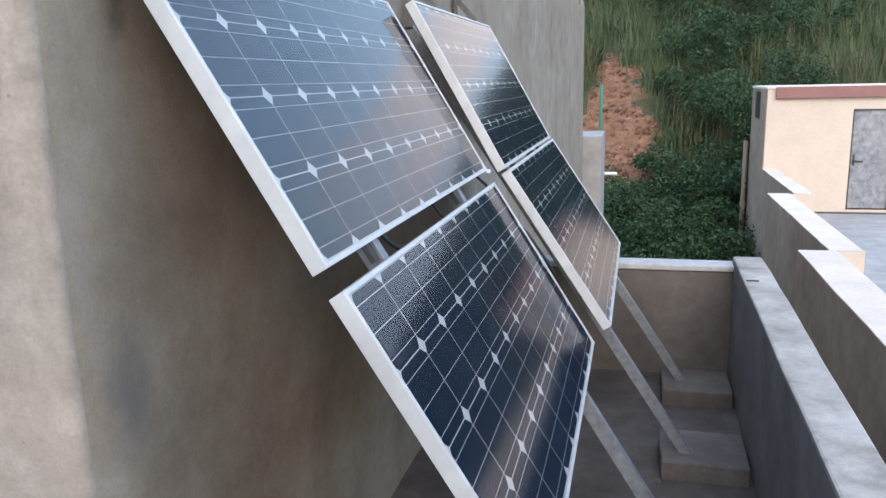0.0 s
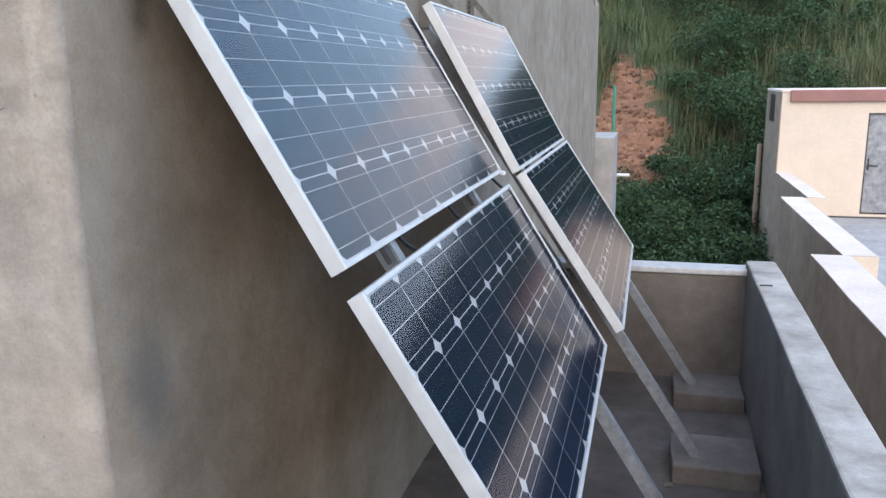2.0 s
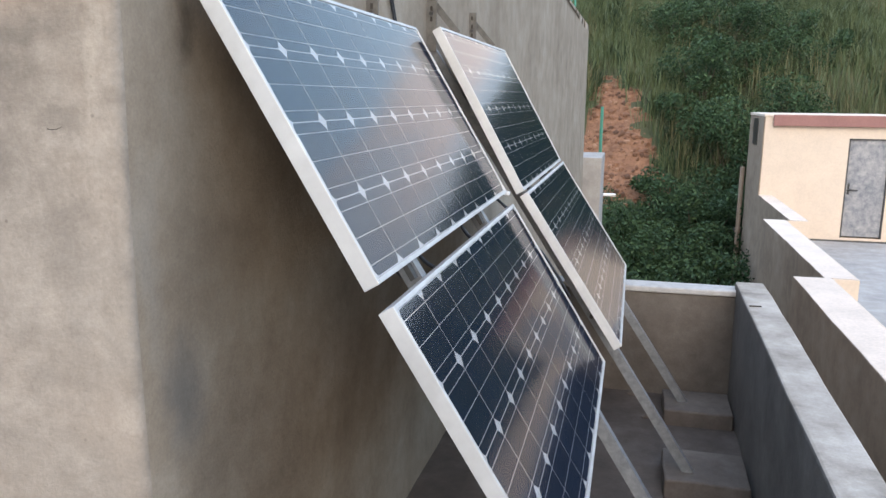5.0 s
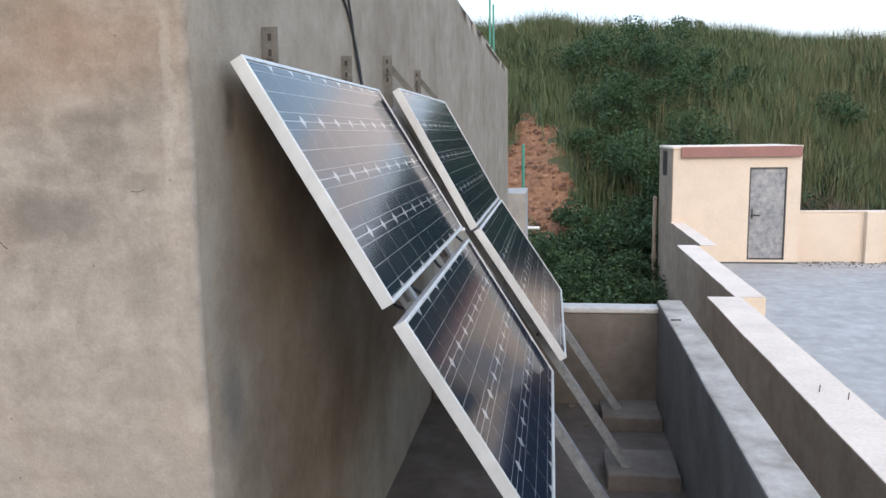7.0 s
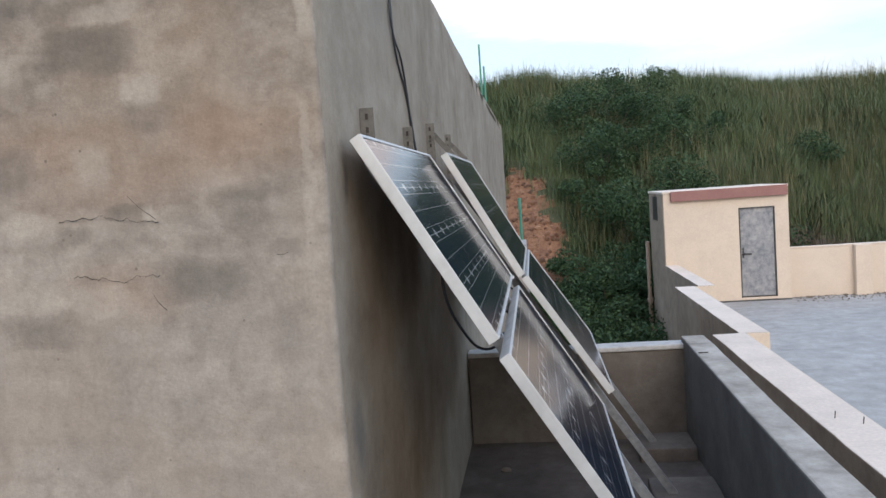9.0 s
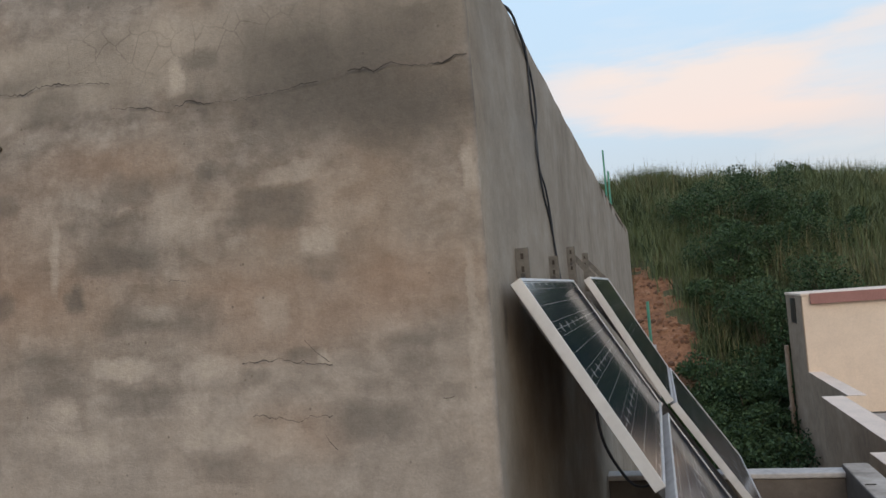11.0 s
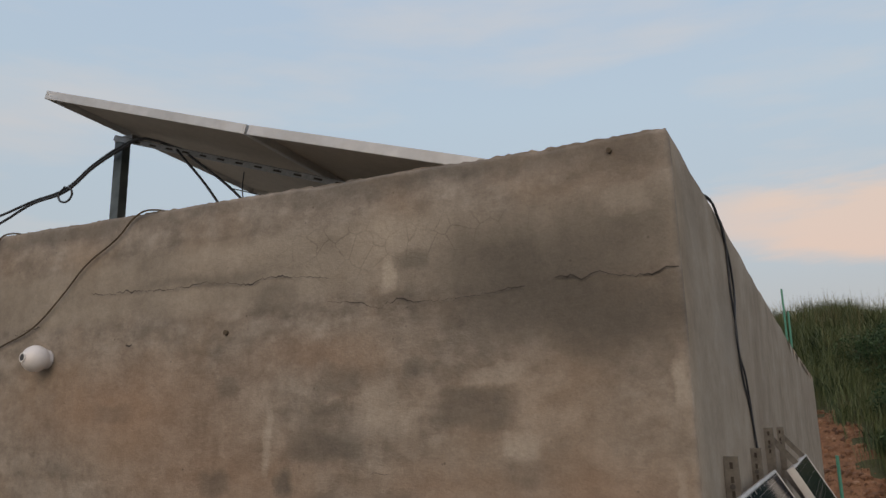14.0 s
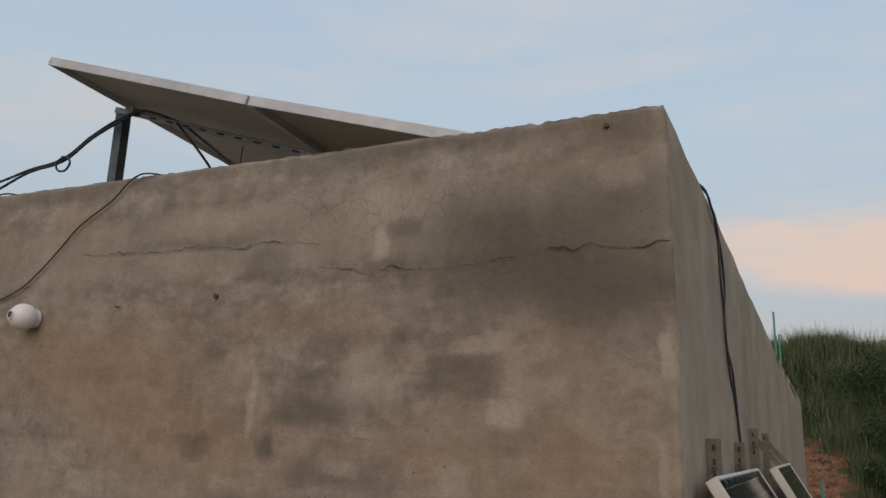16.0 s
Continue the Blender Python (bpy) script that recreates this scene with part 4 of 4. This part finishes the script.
# clamps in the gap between upper and lower panels
for x, y, z in ((0.447, 1.97, 2.432), (0.447, 2.75, 2.432), (0.395, 0.46, 2.41), (0.395, 1.235, 2.41)):
    m4 = rack(x, y, z, 59)
    cl = link("panel_clamp", box(-0.03, 0.03, -0.022, 0.022, -0.04, -0.028), dull_steel)
    cl.matrix_world = m4
    tagged(cl, "small dark steel clamp between the panels", "clamp", "clamps on the rails")

# panel leads
LEAD = "black panel lead hanging loose behind the panels"
for pts in (
    [(0.20, 0.70, 2.66), (0.20, 0.62, 2.50), (0.25, 0.66, 2.36), (0.31, 0.80, 2.27), (0.38, 0.98, 2.28)],
    [(0.13, 1.62, 2.80), (0.20, 1.635, 2.66), (0.26, 1.62, 2.54), (0.33, 1.64, 2.42), (0.40, 1.62, 2.36)],
    [(0.10, 1.62, 2.87), (0.16, 1.64, 2.72), (0.22, 1.63, 2.58)],
    [(0.40, 1.45, 2.30), (0.50, 1.60, 2.24), (0.57, 1.64, 2.14), (0.62, 1.67, 2.05)],
    [(0.33, 0.58, 2.42), (0.36, 0.62, 2.37), (0.40, 0.72, 2.33)],
    [(0.35, 0.98, 2.42), (0.38, 1.04, 2.36), (0.42, 1.15, 2.34)],
):
    tagged(cable("panel_lead", pts, 0.005, black_rubber), LEAD, "cable", "panel leads")

con = tagged(new("cable_connector"), "white plastic cable connector in the gap between panels", "connector")
part("body", box(0.380, 0.398, 1.612, 1.640, 2.415, 2.428), white_plastic, con, bevel=0.004)
part("plug", rod((0.389, 1.638, 2.4215), (0.389, 1.660, 2.4215), 0.005), black_rubber, con)

# twin cable down the side wall
SIDE = "black cable hanging from the roof edge down the side wall"
for k, dy in enumerate((0.0, 0.03)):
    w = (-1) ** k
    pts = [(-0.10, 0.62 + dy, 3.955), (-0.01, 0.70 + dy, 3.955), (0.014, 0.82 + dy, 3.905), (0.012, 0.98 + dy, 3.86), (0.012, 1.08 + 0.05 * w, 3.77), (0.012, 1.10 + 0.06 * w, 3.66), (0.012, 1.09 + dy * 0.3, 3.55), (0.012, 1.10 + dy * 0.3, 3.46), (0.012, 1.22 + 0.06 * w, 3.36), (0.012, 1.34 + 0.02 * w, 3.25), (0.012, 1.42 + dy * 0.6, 3.12), (0.016, 1.48 + dy * 0.6, 3.00), (0.03, 1.49 + dy, 2.90)]
    tagged(cable("wall_cable", pts, 0.0044, black_rubber), SIDE, "cable", "cables down the wall")

# ---- front wall details ----


def crack(pts, w=0.006):
    """A jagged dark split in the plaster."""
    V, F = [], []
    dense = []
    for (xa, za), (xb, zb) in zip(pts, pts[1:]):
        n = max(2, int(abs(xb - xa) / 0.009))
        dense += [(xa + (xb - xa) * i / n, za + (zb - za) * i / n) for i in range(n)]
    dense.append(pts[-1])
    for i, (x, z) in enumerate(dense):
        zz = z + rng.normal(0, 0.0022) + 0.011 * noise.noise(Vector((x * 11, 0, z * 3))) + 0.006 * noise.noise(Vector((x * 38, 0, z * 3)))
        ww = w * max(0.22, 0.36 + 0.7 * noise.noise(Vector((x * 13, z, 2)))) * rng.uniform(0.45, 0.9)
        for k in (-0.5, 0.5):
            V.append((x, -0.0058, zz + k * ww))
    F = [(2 * i, 2 * i + 1, 2 * i + 3, 2 * i + 2) for i in range(len(dense) - 1)]
    ob = soup("crack", V, F, crack_dark, "thin jagged crack in the wall plaster", "crack")
    return ob


crack([(-2.142, 3.695), (-2.005, 3.695), (-1.746, 3.682), (-1.665, 3.687), (-1.509, 3.683), (-1.384, 3.666), (-1.36, 3.679), (-1.242, 3.678), (-1.084, 3.654)], 0.007)
crack([(-1.083, 3.576), (-0.977, 3.568), (-0.895, 3.55), (-0.835, 3.567), (-0.786, 3.552), (-0.681, 3.553), (-0.59, 3.558), (-0.484, 3.559), (-0.424, 3.567)], 0.007)
crack([(-0.336, 3.582), (-0.3, 3.583), (-0.253, 3.578), (-0.213, 3.59)], 0.010)
crack([(-0.213, 3.59), (-0.176, 3.579), (-0.125, 3.564), (-0.073, 3.566), (-0.036, 3.584), (-0.004, 3.58)], 0.008)
crack([(-0.703, 2.821), (-0.584, 2.812), (-0.492, 2.802), (-0.435, 2.802)], 0.006)
crack([(-0.513, 2.864), (-0.466, 2.821), (-0.443, 2.807)], 0.006)
crack([(-0.678, 2.673), (-0.544, 2.653), (-0.445, 2.665)], 0.004)
crack([(-0.468, 2.613), (-0.45, 2.59), (-0.435, 2.575)], 0.006)
crack([(-0.921, 3.06), (-0.866, 3.057)], 0.004)
crack([(-0.135, 2.702), (-0.106, 2.701)], 0.007)
crack([(-2.56, 3.572), (-2.49, 3.586), (-2.42, 3.595)], 0.009)
crack([(-1.95, 3.492), (-1.92, 3.492)], 0.010)

front_cable = cable("thin_cable", [(-1.78, 0.10, 3.975), (-1.863, -0.006, 3.990), (-1.933, -0.010, 3.978), (-2.026, -0.010, 3.904), (-2.188, -0.010, 3.813), (-2.276, -0.010, 3.733), (-2.36, -0.010, 3.66), (-2.459, -0.010, 3.592), (-2.625, -0.010, 3.536), (-2.763, -0.010, 3.487), (-3.0, -0.010, 3.42)], 0.0034, bark)
side_lead = cable("thin_cable", [(-2.60, 0.10, 3.985), (-2.67, -0.006, 3.999), (-2.737, -0.010, 3.947), (-2.814, -0.010, 3.878), (-2.95, -0.010, 3.78)], 0.0036, bark)
tagged(side_lead, "thin dark cable dropping over the wall top", "cable")
tagged(front_cable, "thin dark cable sagging across the front wall", "cable")

cam_ob = tagged(new("dome_camera"), "small white ball-shaped security camera on the front wall", "security camera")
bm = rod((-2.365, -0.002, 3.469), (-2.365, -0.018, 3.469), 0.036, seg=32)
part("base", bm, white_plastic, cam_ob, smooth=False)
bm = bmesh.new()
bmesh.ops.create_uvsphere(bm, u_segments=32, v_segments=20, radius=0.050, matrix=Matrix.Translation((-2.365, -0.052, 3.469)))
ball = part("ball", bm, white_plastic, cam_ob)
ball.data.shade_smooth()
LD = Vector((-0.12, -0.97, 0.04)).normalized()
BC = Vector((-2.365, -0.052, 3.469))
part("lens_ring", rod(BC + LD * 0.042, BC + LD * 0.0515, 0.018, seg=24), white_plastic, cam_ob)
part("lens", rod(BC + LD * 0.044, BC + LD * 0.0525, 0.013, seg=20), dark_plastic, cam_ob, "dark lens")
tagged(link("wall_plug", rod((-0.163, 0.0, 3.921), (-0.163, -0.010, 3.921), 0.0075), bark), "small dark plug in the wall", "plug")
tagged(link("wall_plug", rod((-1.49, 0.0, 3.511), (-1.49, -0.010, 3.511), 0.009), bark), "small dark plug in the wall", "plug")

# ---- roof array ----
A = Vector((-2.799, 0.20, 4.747))
D = Vector((1.182, 0.0, -0.395)).normalized()
E0 = Vector((0.03, 1.0, -0.055))
E0 = (E0 - D * E0.dot(D)).normalized()
N0 = D.cross(E0).normalized()
RW, RH = 1.252, 1.50
D2 = Vector((0.967, 0.0, -0.302)).normalized()
for k, d in enumerate((D, D2)):
    e0 = (E0 - d * E0.dot(d)).normalized()
    n0 = d.cross(e0).normalized()
    o = A + D * (k * (RW + 0.014)) + e0 * RH
    ob = solar_panel("solar panel on the roof seen from its dusty underside", "panels on the roof", RW, RH, 7, 9, deep=0.040)
    ob.matrix_world = Matrix(((d.x, e0.x, n0.x, o.x), (d.y, e0.y, n0.y, o.y), (d.z, e0.z, n0.z, o.z), (0, 0, 0, 1)))
stand = tagged(new("roof_stand"), "dark steel post and slotted rails carrying the roof panels", "stand")
part("post", box(-2.82, -2.765, 0.62, 0.67, TOP - 0.02, 4.63), post_paint, stand, "dark blue-grey steel post")
part("post_cap", box(-2.822, -2.70, 0.618, 0.672, 4.632, 4.655), steel, stand)
ra = A + E0 * 0.42 - N0 * 0.064 + D * 0.02
rb = ra + D * 1.55
part("rail", bar(ra, rb, E0, 0.026, 0.003), dull_steel, stand)
part("rail_web", bar(ra - N0 * 0.014 - E0 * 0.012, rb - N0 * 0.014 - E0 * 0.012, N0, 0.026, 0.003), steel, stand)
for k in range(12):
    q = ra + D * (0.15 + 0.115 * k) - N0 * 0.014 - E0 * 0.0138
    part("slot", bar(q, q + D * 0.045, N0, 0.009, 0.001), crack_dark, stand)
ra2 = ra + E0 * 0.9
part("rail", bar(ra2, ra2 + D * 1.55, E0, 0.026, 0.003), dull_steel, stand)
ROOFC = "black cable bundle running to the roof panels"
for dz, dm in ((0.0, 0.0), (-0.03, -0.014)):
    tagged(cable("roof_cable", [(-4.4, 0.60, 4.16 + 3 * dz), (-3.81, 0.60, 4.325 + 2.4 * dz), (-3.572, 0.60, 4.362 + 1.2 * dz), (-3.39, 0.60, 4.395 + dm), (-3.125, 0.60, 4.43 + dm), (-2.922, 0.59, 4.523 + dm), (-2.72, 0.59, 4.592 + dm), (-2.62, 0.59, 4.605), (-2.53, 0.60, 4.585), (-2.40, 0.62, 4.53), (-2.15, 0.64, 4.43)], 0.0068, black_rubber), ROOFC, "cable", "roof cables")
tagged(cable("roof_cable", [(-3.11, 0.58, 4.43), (-3.155, 0.58, 4.39), (-3.12, 0.58, 4.35), (-3.06, 0.58, 4.37), (-3.065, 0.58, 4.41), (-3.12, 0.58, 4.43)], 0.0055, black_rubber), "small loop of black cable", "cable", "roof cables")
for x0, x1, z0 in ((-2.375, -1.92, 4.508), (-2.295, -1.72, 4.467)):
    tagged(cable("roof_cable", [(x0, 0.60, z0), ((x0 + x1) / 2, 0.60, (z0 + TOP) / 2 + 0.03), (x1, 0.60, TOP - 0.01)], 0.0065, black_rubber), ROOFC, "cable", "roof cables")
tagged(cable("roof_cable", [(-1.958, 0.60, 4.33), (-1.965, 0.60, 4.25), (-1.95, 0.60, 4.16), (-1.96, 0.60, TOP - 0.01)], 0.003, black_rubber), "thin loose end of black cable", "cable", "roof cables")

# ---- small litter on the floor ----
for x, y, s in ((0.75, 2.5, 0.02), (0.95, 2.75, 0.016), (0.5, 2.1, 0.022), (0.3, 1.6, 0.02), (0.62, 1.3, 0.018), (0.88, 3.05, 0.02), (0.25, 2.6, 0.025), (1.0, 1.9, 0.015)):
    bm = bmesh.new()
    bmesh.ops.create_icosphere(bm, subdivisions=2, radius=s)
    for v in bm.verts:
        v.co = Vector((x, y, FLOOR + s * 0.30)) + Vector((v.co.x * 1.3, v.co.y, v.co.z * 0.6)) + noise.noise_vector(v.co * 60) * s * 0.3
    tagged(link("mortar_crumb", bm, block_cement, smooth=True), "crumb of dry mortar on the floor", "rubble", "crumbs on the floor")
